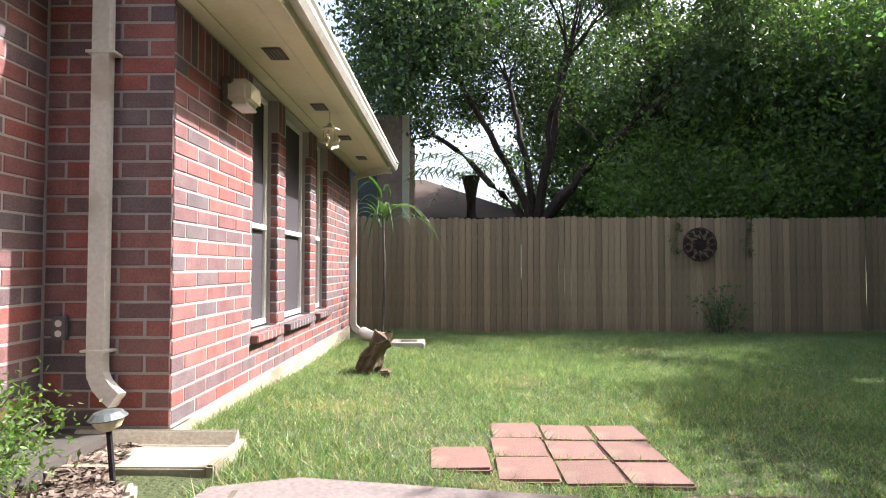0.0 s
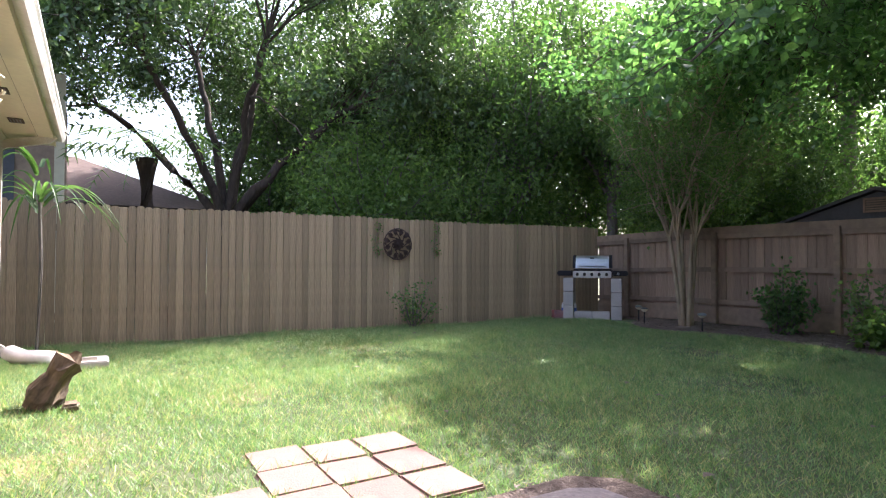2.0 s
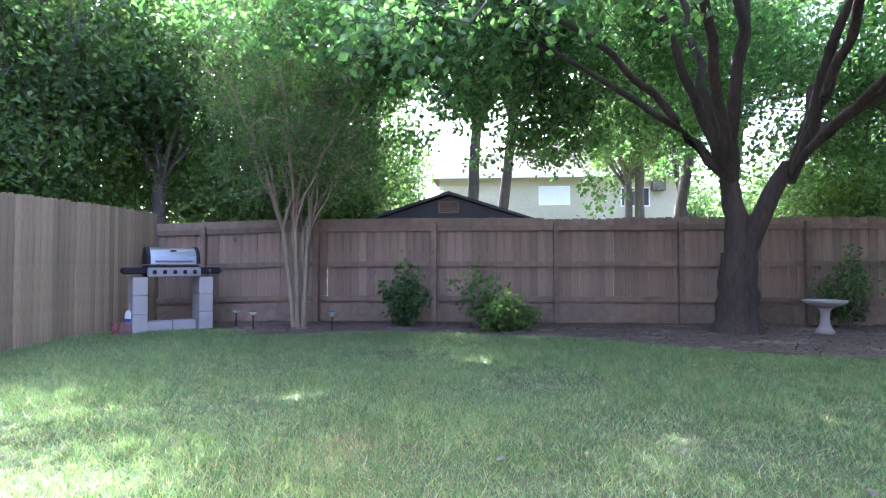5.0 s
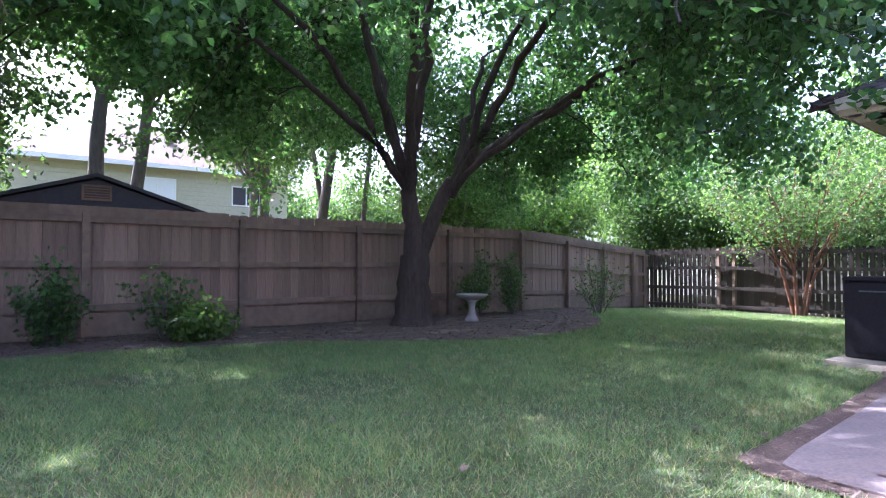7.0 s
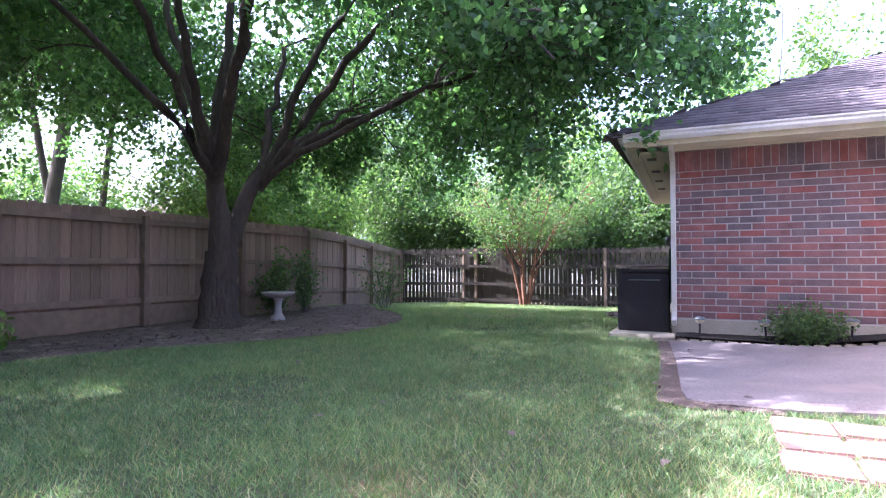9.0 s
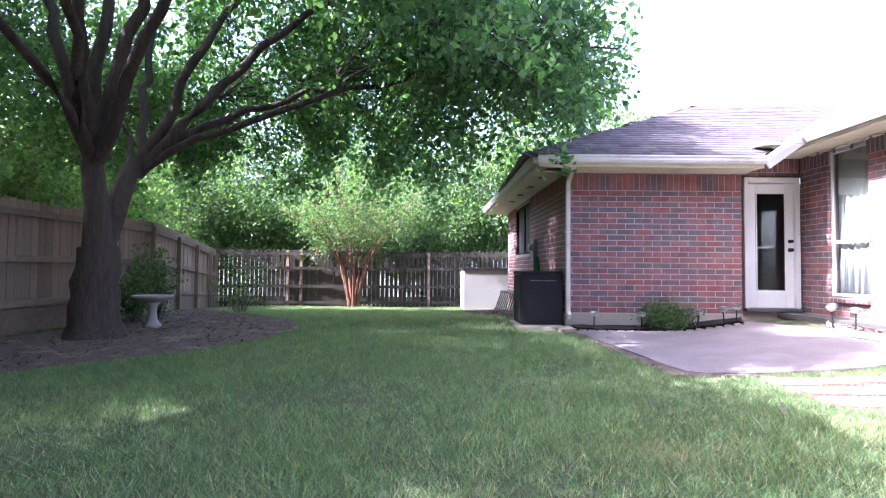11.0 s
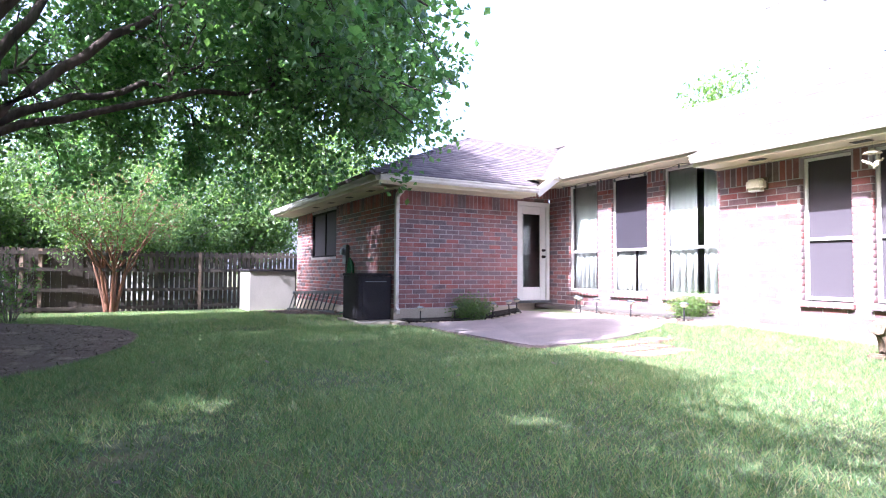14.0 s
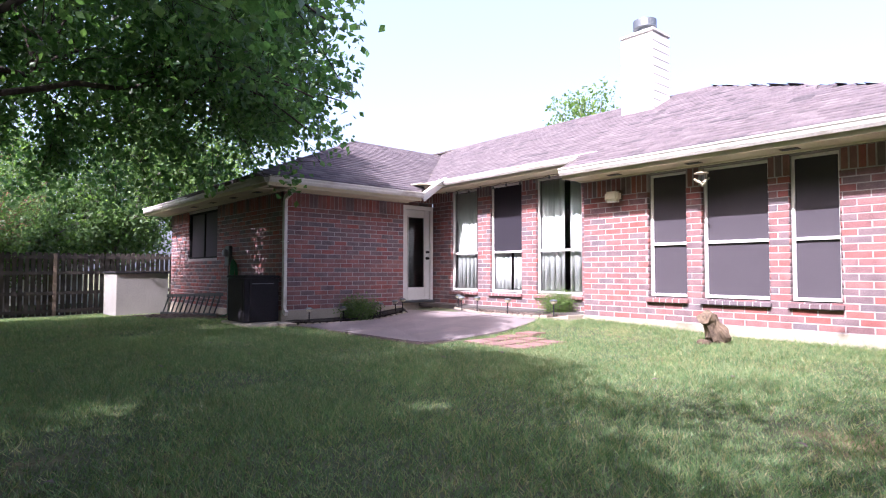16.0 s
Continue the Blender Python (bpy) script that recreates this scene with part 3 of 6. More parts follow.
for i, (a, b) in enumerate(WIN_BAY):
    tall_window("window_%d" % (i + 4), ("bay window with dark solar screen and white lower sash", "tall bay window with white curtains behind glass")[i != 1], a, b, 0.575, 2.735, BAY_Y - 0.06,
                M_GLASS, (M_SCREEN_DARK, M_GLASS)[i != 1], mid=1.375, face=BAY_Y)
for x0, x1, top in ((3.3, 3.94, 2.7), (0.98, 1.52, 2.7), (0.52, 0.84, 2.7), (2.3, 2.74, 1.37), (1.92, 2.22, 1.37)):
    drape("curtain", x0, x1, 0.6, top, BAY_Y - 0.15, max(2, int((x1 - x0) / 0.11)))

aw = thing("window_7", "dark screened side window under the eave", "window", kind="structure")
u = Vector((A_END.x - AX, A_END.y - 3.26, 0)).normalized()
SIDE = Matrix(((u.x, -u.y, 0, AX), (u.y, u.x, 0, 3.26), (0, 0, 1, 0), (0, 0, 0, 1)))
part("pane", boxed((3.14, -0.09, 1.31), (4.91, -0.08, 2.31), 0, SIDE), M_SCREEN, aw)
for lo, hi in (((3.1, -0.12, 1.27), (3.14, -0.03, 2.35)), ((4.91, -0.12, 1.27), (4.95, -0.03, 2.35)), ((3.14, -0.12, 2.31), (4.91, -0.03, 2.35)), ((3.14, -0.12, 1.27), (4.91, -0.03, 1.31)),
               ((4.0, -0.078, 1.31), (4.04, -0.05, 2.31))):
    part("window_frame", boxed(lo, hi, 0.003, SIDE), M_CHARCOAL, aw)

door = thing("door_1", "white half-glazed back door, closed, with dark handle", "door", kind="structure")
DX = DOOR_X - 0.03
y0, y1, zb, zt = BAY_Y + 0.035, 0.285, 0.345, 2.45
for nm, lo, hi in (("casing", (DX - 0.03, y0, zb), (DX + 0.1, y0 + 0.07, zt)), ("casing", (DX - 0.03, y1 - 0.07, zb), (DX + 0.1, y1, zt)), ("casing", (DX - 0.03, y0 + 0.072, zt - 0.09), (DX + 0.1, y1 - 0.072, zt)),
                   ("threshold", (DX - 0.09, y0, zb - 0.05), (DX + 0.1, y1, zb - 0.002))):
    part(nm, boxed(lo, hi, 0.005), M_DOOR if nm == "casing" else M_ALU, door)
ly0, ly1 = y0 + 0.076, y1 - 0.076
leaf = part("door_leaf", boxed((DX + 0.03, ly0, zb + 0.005), (DX + 0.075, ly0 + 0.13, zt - 0.095), 0.004), M_DOOR, door)
for lo, hi in (((DX + 0.03, ly1 - 0.13, zb + 0.005), (DX + 0.075, ly1, zt - 0.095)), ((DX + 0.03, ly0 + 0.131, zb + 0.005), (DX + 0.075, ly1 - 0.131, zb + 0.26)),
               ((DX + 0.03, ly0 + 0.131, zt - 0.24), (DX + 0.075, ly1 - 0.131, zt - 0.095))):
    part("door_rail", boxed(lo, hi, 0.004), M_DOOR, leaf)
pane = part("glass", boxed((DX + 0.05, ly0 + 0.131, zb + 0.261), (DX + 0.056, ly1 - 0.131, zt - 0.241)), M_GLASS, leaf)
pane.visible_shadow = False
for lo, hi in (((DX + 0.018, ly0 + 0.131, zb + 0.262), (DX + 0.029, ly0 + 0.15, zt - 0.242)), ((DX + 0.018, ly1 - 0.15, zb + 0.262), (DX + 0.029, ly1 - 0.131, zt - 0.242)),
               ((DX + 0.018, ly0 + 0.151, zt - 0.262), (DX + 0.029, ly1 - 0.151, zt - 0.242)), ((DX + 0.018, ly0 + 0.151, zb + 0.262), (DX + 0.029, ly1 - 0.151, zb + 0.282))):
    part("glazing_bead", boxed(lo, hi, 0.003), M_DOOR, leaf)
for zz, r in ((1.42, 0.03), (1.28, 0.034)):
    k = part("door_handle" if r > 0.032 else "deadbolt", lathe(bmesh.new(), [(r, 0), (r, 0.012), (r * 0.45, 0.016), (r * 0.45, 0.045), (r * 0.9, 0.05), (r * 0.8, 0.075), (0.005, 0.08)], 16), M_BLACKMETAL, leaf)
    k.matrix_basis = Matrix.Translation((DX + 0.03, ly0 + 0.065, zz)) @ pose(0, 0, 0, 0, -90, 0)


# ---- eaves, gutters, roof ----
SOFF = 2.425
ROOF_S = 0.5


def eave(name, p0, p1, depth, z, out, mitre=(0, 0), inset=0.0):
    """Soffit, fascia, dark drip line and gutter along p0 to p1 (wall line); out is the outward unit way."""
    e = thing(name, "cream painted eave with soffit and white gutter", "eave", kind="structure")
    p0, p1, o = Vector((*p0, 0)), Vector((*p1, 0)), Vector((*out, 0))
    u = (p1 - p0).normalized()
    a, b = p0 - u * mitre[0], p1 + u * mitre[1]
    def prof(bm, quad):
        lo = [bm.verts.new(a + o * s + Vector((0, 0, q))) for s, q in quad]
        hi = [bm.verts.new(b + o * s + Vector((0, 0, q))) for s, q in quad]
        n = len(quad)
        for i in range(n):
            bm.faces.new((lo[i], lo[(i + 1) % n], hi[(i + 1) % n], hi[i]))
        bm.faces.new(lo)
        bm.faces.new(hi)
        return bm
    part("soffit", prof(bmesh.new(), [(-0.02 + inset, z), (depth - 0.14, z), (depth - 0.14, z + 0.02), (-0.02 + inset, z + 0.02)]), M_CREAM, e)
    part("frieze", prof(bmesh.new(), [(0.004, z - 0.012), (0.10, z - 0.012), (0.10, z - 0.001), (0.004, z - 0.001)]), M_CREAM, e)
    part("soffit_edge", prof(bmesh.new(), [(depth - 0.135, z - 0.004), (depth - 0.02, z - 0.004), (depth - 0.02, z + 0.02), (depth - 0.135, z + 0.02)]), M_CREAM, e)
    part("drip_gap", prof(bmesh.new(), [(depth - 0.1395, z + 0.002), (depth - 0.1355, z + 0.002), (depth - 0.1355, z + 0.015), (depth - 0.1395, z + 0.015)]), M_STAINSHADE, e)
    part("fascia", prof(bmesh.new(), [(depth - 0.018, z - 0.012), (depth, z - 0.012), (depth, z + 0.15), (depth - 0.018, z + 0.15)]), M_CREAM, e)
    part("gutter", prof(bmesh.new(), [(depth + 0.002, z + 0.05), (depth + 0.06, z + 0.04), (depth + 0.085, z + 0.08), (depth + 0.085, z + 0.11), (depth + 0.10, z + 0.13), (depth + 0.10, z + 0.15),
                                      (depth + 0.09, z + 0.15), (depth + 0.085, z + 0.135), (depth + 0.002, z + 0.14)]), M_SPOUT, e)
    return e


D = 0.52
eave("eave_main", (-main_len, 0), (0.0, 0), D, SOFF, (0, 1), (D, 0.02))
eave("eave_bay", (0.0, BAY_Y), (DOOR_X - 0.28, BAY_Y), D, SOFF + 0.325, (0, 1), (0.25, -0.06))
eave("eave_annex", (AX, 0.52), (AX, 3.26), D, SOFF, (-1, 0), (0, D))
en = Vector((-u.y, u.x))
eave("eave_annex_side", (AX, 3.26), tuple(A_END), D, SOFF, (en.x, en.y), (D, D))
tagged(part("soffit_door", prism([(AX - D, 0.53), (DOOR_X + 0.05, 0.6), (DOOR_X + 0.05, BAY_Y), (DOOR_X - 0.35, BAY_Y), (DOOR_X - 0.35, BAY_Y + D), (AX - D, BAY_Y + D)],
                                 2.765, 2.785), M_CREAM), "cream soffit over the back door", "soffit", kind="structure")
# raking board that steps from the bay eave down to the annex eave
rake = bmesh.new()
sweep(rake, [(AX - D - 0.0, 0.50, SOFF + 0.05), (AX - D + 0.02, -0.02, SOFF + 0.42)], rect(0.03, 0.17))
sweep(rake, [(AX - D - 0.05, 0.52, SOFF + 0.13), (AX - D - 0.02, -0.1, SOFF + 0.52)], rect(0.08, 0.03))
tagged(part("rake_board", rake, M_WHITE), "white raking board joining two eaves", "rake board", kind="structure")

ZE = SOFF + 0.16
E0, EY = -main_len - 0.4, D + 0.05
RY = -3.55
RZ = ZE + ROOF_S * (EY - RY)
RXL = -0.45
AN_W, AN_E, AN_N = AX - D - 0.05, 10.3 + D + 0.05, 3.35 + D + 0.12
AN_C = 6.95
AN_H = ZE + ROOF_S * (AN_C - AN_W)
AN_RY = 0.0
BY = BAY_Y + D + 0.05
VY = EY - (AN_C - AN_W)
ROOFS = [
    ("roof_front", [(E0, EY, ZE), (0.02, EY, ZE), (0.02, BY, ZE + ROOF_S * (EY - BY)), (AN_W + EY - BY, BY, ZE + ROOF_S * (EY - BY)), (AN_C, VY, AN_H), (AN_C, RY, RZ), (RXL, RY, RZ)]),
    ("roof_left", [(E0, EY, ZE), (RXL, RY, RZ), (RXL, RY - 0.2, RZ), (E0, 2 * RY - EY, ZE)]),
    ("roof_back", [(E0, 2 * RY - EY, ZE), (RXL, RY, RZ), (AN_E, RY, RZ), (AN_E, 2 * RY - EY, ZE)]),
    ("roof_annex_west", [(AN_W, AN_N, ZE), (AN_C, AN_RY, AN_H), (AN_C, VY, AN_H), (AN_W + EY - BY, BY, ZE + ROOF_S * (EY - BY)), (AN_W, EY, ZE)]),
    ("roof_annex_north", [(AN_W, AN_N, ZE), (AN_E, AN_N, ZE), (AN_C, AN_RY, AN_H)]),
    ("roof_annex_east", [(AN_E, AN_N, ZE), (AN_E, RY, ZE), (AN_C, RY, AN_H), (AN_C, AN_RY, AN_H)]),
]


def roof_plane(name, pts):
    r = thing(name, "brownish grey asphalt shingle roof slope", "roof", kind="structure")
    P = [Vector(p) for p in pts]
    n = Vector((0, 0, 0))
    for i in range(len(P)):
        n += (P[i] - P[0]).cross(P[(i + 1) % len(P)] - P[0])
    n.normalize()
    if n.z < 0:
        n = -n
    bm = bmesh.new()
    top = [bm.verts.new(p) for p in P]
    bot = [bm.verts.new(p - n * 0.05) for p in P]
    bm.faces.new(top)
    bm.faces.new(bot)
    for i in range(len(P)):
        bm.faces.new((top[i], top[(i + 1) % len(P)], bot[(i + 1) % len(P)], bot[i]))
    part("deck", bm, M_ROOFDECK, r)
    up = (Vector((0, 0, 1)) - n * n.z).normalized()
    along = up.cross(n).normalized()
    o = P[0]
    poly = [((p - o).dot(along), (p - o).dot(up)) for p in P]
    a0, a1 = min(p[0] for p in poly), max(p[0] for p in poly)
    b0, b1 = min(p[1] for p in poly), max(p[1] for p in poly)
    rng = random.Random(len(name))
    row, vs = 0.142, []
    k = 0
    b = b0
    while b < b1:
        a = a0 - rng.uniform(0, 0.3)
        while a < a1:
            wd = rng.choice((0.16, 0.2, 0.3, 0.3, 0.26))
            vs.append((a, b, wd))
            a += wd
        b += row
        k += 1
    vs = np.array(vs)
    ok = inside(vs[:, 0] + vs[:, 2] / 2, vs[:, 1] + row / 2, poly)
    vs = vs[ok]
    A, U, Nn, O = (np.array(q) for q in (along, up, n, o))
    h = 0.012 + 0.006 * np.random.RandomState(len(name)).rand(len(vs))
    base = O + vs[:, :1] * A + vs[:, 1:2] * U
    c = [base + Nn * h[:, None], base + vs[:, 2:] * A * 0.985 + Nn * h[:, None], base + vs[:, 2:] * A * 0.985 + U * (row * 1.02) + Nn * 0.004, base + U * (row * 1.02) + Nn * 0.004,
         base + Nn * 0.001, base + vs[:, 2:] * A * 0.985 + Nn * 0.001]
    V = np.stack(c, 1).reshape(-1, 3)
    i = np.arange(len(vs)) * 6
    F = np.concatenate([np.stack([i, i + 1, i + 2, i + 3], -1), np.stack([i + 4, i + 5, i + 1, i], -1)])
    tagged(raw("shingles", V, F, M_SHINGLE, r), kind="stuff")


for nm, pts in ROOFS:
    roof_plane(nm, pts)
cap = bmesh.new()
for p, q in (((E0, EY, ZE), (RXL, RY, RZ)), ((RXL, RY, RZ), (AN_C, RY, RZ)), ((AN_W, AN_N, ZE), (AN_C, AN_RY, AN_H)), ((AN_E, AN_N, ZE), (AN_C, AN_RY, AN_H)), ((AN_C, AN_RY, AN_H), (AN_C, RY, AN_H))):
    p, q = Vector(p), Vector(q)
    k = int((q - p).length / 0.2)
    for i in range(k):
        a, b = p.lerp(q, i / k), p.lerp(q, (i + 1.1) / k)
        sweep(cap, [a + Vector((0, 0, 0.006)), b + Vector((0, 0, 0.0))], [(-0.13, -0.07), (0, 0.0), (0.13, -0.07), (0.12, -0.08), (0, -0.012), (-0.12, -0.08)])
tagged(part("ridge_cap", cap, M_SHINGLE), "folded ridge shingles along the roof edges", "ridge cap", kind="structure")

M_LAP = mat("chimney_paint", (0.62, 0.60, 0.58), (0.54, 0.52, 0.50), 0.6, big=2, fine=40, bump=0.1)
chim = thing("chimney", "white lap-sided chimney with a round metal cap", "chimney", at=(0.52, -2.85, 3.15))
part("shaft", boxed((-0.33, -0.30, 0), (0.33, 0.30, 2.55)), M_LAP, chim)
for i in range(15):
    z = 0.05 + i * 0.165
    part("lap_board", boxed((-0.352, -0.322, z), (0.352, 0.322, z + 0.152), 0.004), M_LAP, chim)
part("crown", boxed((-0.37, -0.34, 2.55), (0.37, 0.34, 2.61), 0.01), M_LAP, chim)
part("flue_cap", lathe(bmesh.new(), [(0.16, 2.61), (0.16, 2.74), (0.23, 2.76), (0.23, 2.92), (0.21, 2.93), (0.205, 2.80), (0.02, 2.79)], 24), M_ALU, chim, "grey galvanised cap")
part("flashing", boxed((-0.37, 0.24, 0.25), (0.37, 0.34, 0.5), 0.01), M_ALU, chim)


# ---- fences ----
def dog_ear(w, h, t=0.018, ear=0.022, c=0.003):
    """A board with clipped top corners and worn, chamfered edges."""
    bm = bmesh.new()
    prof = [(-w / 2, 0), (w / 2, 0), (w / 2, h - ear), (w / 2 - ear, h), (-w / 2 + ear, h), (-w / 2, h - ear)]
    rows = [[bm.verts.new((x * (1 - 2 * q / w), y, z)) for x, z in prof] for y, q in ((-t / 2, c), (-t / 2 + c, 0), (t / 2 - c, 0), (t / 2, c))]
    bm.faces.new(rows[0])
    bm.faces.new(rows[-1][::-1])
    for a, b in zip(rows, rows[1:]):
        for i in range(6):
            bm.faces.new((a[i], b[i], b[(i + 1) % 6], a[(i + 1) % 6]))
    bmesh.ops.recalc_face_normals(bm, faces=bm.faces)
    me = bpy.data.meshes.new("board")
    bm.to_mesh(me)
    bm.free()
    return me


def fence_run(fence, p0, p1, width, gap, height, material, seed, lift=0.0, missing=()):
    """Boards of one fence between two plan points, each its own piece."""
    rng = random.Random(seed)
    kinds = []
    for dw, dh in ((0, 0), (-0.002, 0.012), (0.001, -0.012), (-0.004, 0.004)):
        me = dog_ear(width + dw, height + dh)
        me.materials.append(material)
        kinds.append(me)
    p0, p1 = Vector(p0), Vector(p1)
    n = round((p1 - p0).length / (width + gap) + 0.5)
    ang = math.degrees(math.atan2(p1.y - p0.y, p1.x - p0.x))
    for i in range(n):
        p = p0.lerp(p1, (i + 0.5) / n)
        ob = bpy.data.objects.new("board", rng.choice(kinds))
        scene.collection.objects.link(ob)
        ob.parent = fence
        side = rng.uniform(-0.006, 0.006)
        ob.matrix_basis = pose(p.x - side * math.sin(radians(ang)), p.y + side * math.cos(radians(ang)), gz(p.x, p.y) + lift + rng.uniform(-0.008, 0.008), rng.uniform(-0.2, 0.2), rng.uniform(-0.08, 0.08), ang + rng.uniform(-0.6, 0.6))


def post(fence, x, y, h, w=0.09, ang=0.0):
    part("post", boxed((-w / 2, -w / 2, -0.1), (w / 2, w / 2, h), 0.006, pose(x, y, gz(x, y), 0, 0, ang)), M_RAIL, fence)


def rail(fence, p, q, z, w=0.04, h=0.09, material=None):
    n = max(1, round((Vector(q) - Vector(p)).length / 2.05))
    for i in range(n):
        a, b = Vector(p).lerp(Vector(q), i / n), Vector(p).lerp(Vector(q), (i + 1) / n)
        bm = bmesh.new()
        sweep(bm, [(a.x, a.y, gz(a.x, a.y) + z), (b.x, b.y, gz(b.x, b.y) + z)], rect(w, h))
        part("rail", bm, material or M_RAIL, fence)


FA = -6.86
fence_a = thing("privacy_fence", "weathered grey-brown cedar board fence, smooth side", "fence", kind="structure")
fence_run(fence_a, (FA, -3.2), (FA, 10.62), 0.102, 0.003, 1.94, M_FENCE_A, 3)
rail(fence_a, (FA - 0.04, -3.2), (FA - 0.04, 10.6), 0.4)
rail(fence_a, (FA - 0.04, -3.2), (FA - 0.04, 10.6), 1.6)
# dark strips on the board faces stand in for the shade in the gate gaps
for y in (2.235, 4.05):
    part("gate_gap", boxed((FA + 0.006, y - 0.011, 0.02), (FA + 0.0115, y + 0.011, 1.9)), M_STAINSHADE, fence_a)

fence_b = thing("rear_fence", "brown weathered wood fence with posts and rails", "fence", kind="structure")
B0, B1, B2 = (FA + 0.05, 10.62), (6.0, 10.62), (12.75, 12.15)
fence_run(fence_b, B0, B1, 0.138, 0.001, 1.74, M_FENCE_B, 5, 0.0)
fence_run(fence_b, B1, B2, 0.138, 0.001, 1.74, M_FENCE_B, 6, 0.0)
for p, q in ((B0, B1), (B1, B2)):
    o = Vector((0, -0.032)) if q == B1 else Vector((0.006, -0.032))
    for z in (0.40, 0.98, 1.58):
        rail(fence_b, Vector(p) + o * 1.3, Vector(q) + o * 1.3, z, 0.062, 0.085)
    o2 = o * 0.8
    rail(fence_b, Vector(p) + o2, Vector(q) + o2, 0.17, 0.024, 0.30)
cap_o = Vector((0, -0.072))
rail(fence_b, Vector(B0) + cap_o, Vector((-0.1, 10.62)) + cap_o, 1.685, 0.02, 0.13)
rail(fence_b, Vector(B1) + cap_o, Vector(B2) + Vector((0.012, -0.072)), 1.66, 0.02, 0.14)
for x in (-5.95, -3.95, -1.93, 0.1, 2.1, 4.07, 6.02):
    post(fence_b, x, 10.53, 1.66)
for k in range(1, 5):
    p = Vector(B1).lerp(Vector(B2), k / 3.5 if k < 4 else 1)
    post(fence_b, p.x + 0.03, p.y - 0.1, 1.62, ang=13)

fence_c = thing("picket_fence", "weathered picket fence with daylight gaps, shade put into its colour", "fence", kind="structure")
C0, C1, C2, C3 = (12.8, 12.1), (13.15, 9.95), (13.4, 8.1), (13.95, 2.0)
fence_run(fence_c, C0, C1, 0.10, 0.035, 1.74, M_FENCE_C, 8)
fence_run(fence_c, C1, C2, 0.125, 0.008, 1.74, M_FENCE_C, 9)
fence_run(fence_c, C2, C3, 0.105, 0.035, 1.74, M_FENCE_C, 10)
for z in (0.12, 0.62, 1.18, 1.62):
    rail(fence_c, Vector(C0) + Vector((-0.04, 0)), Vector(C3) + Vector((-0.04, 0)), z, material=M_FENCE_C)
for p in (C0, C1, (13.22, 9.55), (13.62, 5.6), C3):
    post(fence_c, p[0] - 0.1, p[1], 1.72)


# ---- plants ----
def tube(V, F, pts, radii, n):
    """Append a tapered tube along pts to the vertex and face lists."""
    o = len(V)
    for i, p in enumerate(pts):
        d = (pts[min(i + 1, len(pts) - 1)] - pts[max(i - 1, 0)]).normalized()
        s = d.orthogonal().normalized()
        t = d.cross(s)
        for k in range(n):
            a = 2 * math.pi * k / n
            V.append(p + (s * math.cos(a) + t * math.sin(a)) * radii[i])
        if i:
            b = o + (i - 1) * n
            F += [(b + k, b + (k + 1) % n, b + n + (k + 1) % n, b + n + k) for k in range(n)]


def bezier(a, c, b, n):
    return [a * (1 - t) ** 2 + c * (2 * t * (1 - t)) + b * t * t for t in (i / n for i in range(n + 1))]


def wobble(pts, amt, rng):
    return [p + Vector((rng.gauss(0, amt), rng.gauss(0, amt), rng.gauss(0, amt))) * (0 if i in (0,) else 1) for i, p in enumerate(pts)]


def leaves_mesh(name, centres, per, spread, size, material, parent, seed, droop=0.35, aspect=0.55):
    """Many single leaves, each a folded diamond, scattered round twig tips."""
    rs = np.random.RandomState(seed)
    c = np.repeat(np.asarray(centres, dtype=float), per, axis=0)
    n = len(c)
    c = c + rs.normal(0, 1, (n, 3)) * np.asarray(spread)
    d = rs.normal(0, 1, (n, 3))
    d[:, 2] -= droop * 1.5
    d /= np.linalg.norm(d, axis=1)[:, None]
    s = np.cross(d, rs.normal(0, 1, (n, 3)))
    s /= np.linalg.norm(s, axis=1)[:, None] + 1e-9
    up = np.cross(s, d)
    L = size * rs.uniform(0.65, 1.25, (n, 1))
    W = L * aspect * 0.5
    fold = up * W * 0.35
    V = np.stack([c, c + d * L * 0.45 + s * W + fold, c + d * L, c + d * L * 0.45 - s * W + fold], 1).reshape(-1, 3)
    i = np.arange(n) * 4
    F = np.concatenate([np.stack([i, i + 1, i + 2], -1), np.stack([i, i + 2, i + 3], -1)])
    return raw(name, V, F, material, parent)


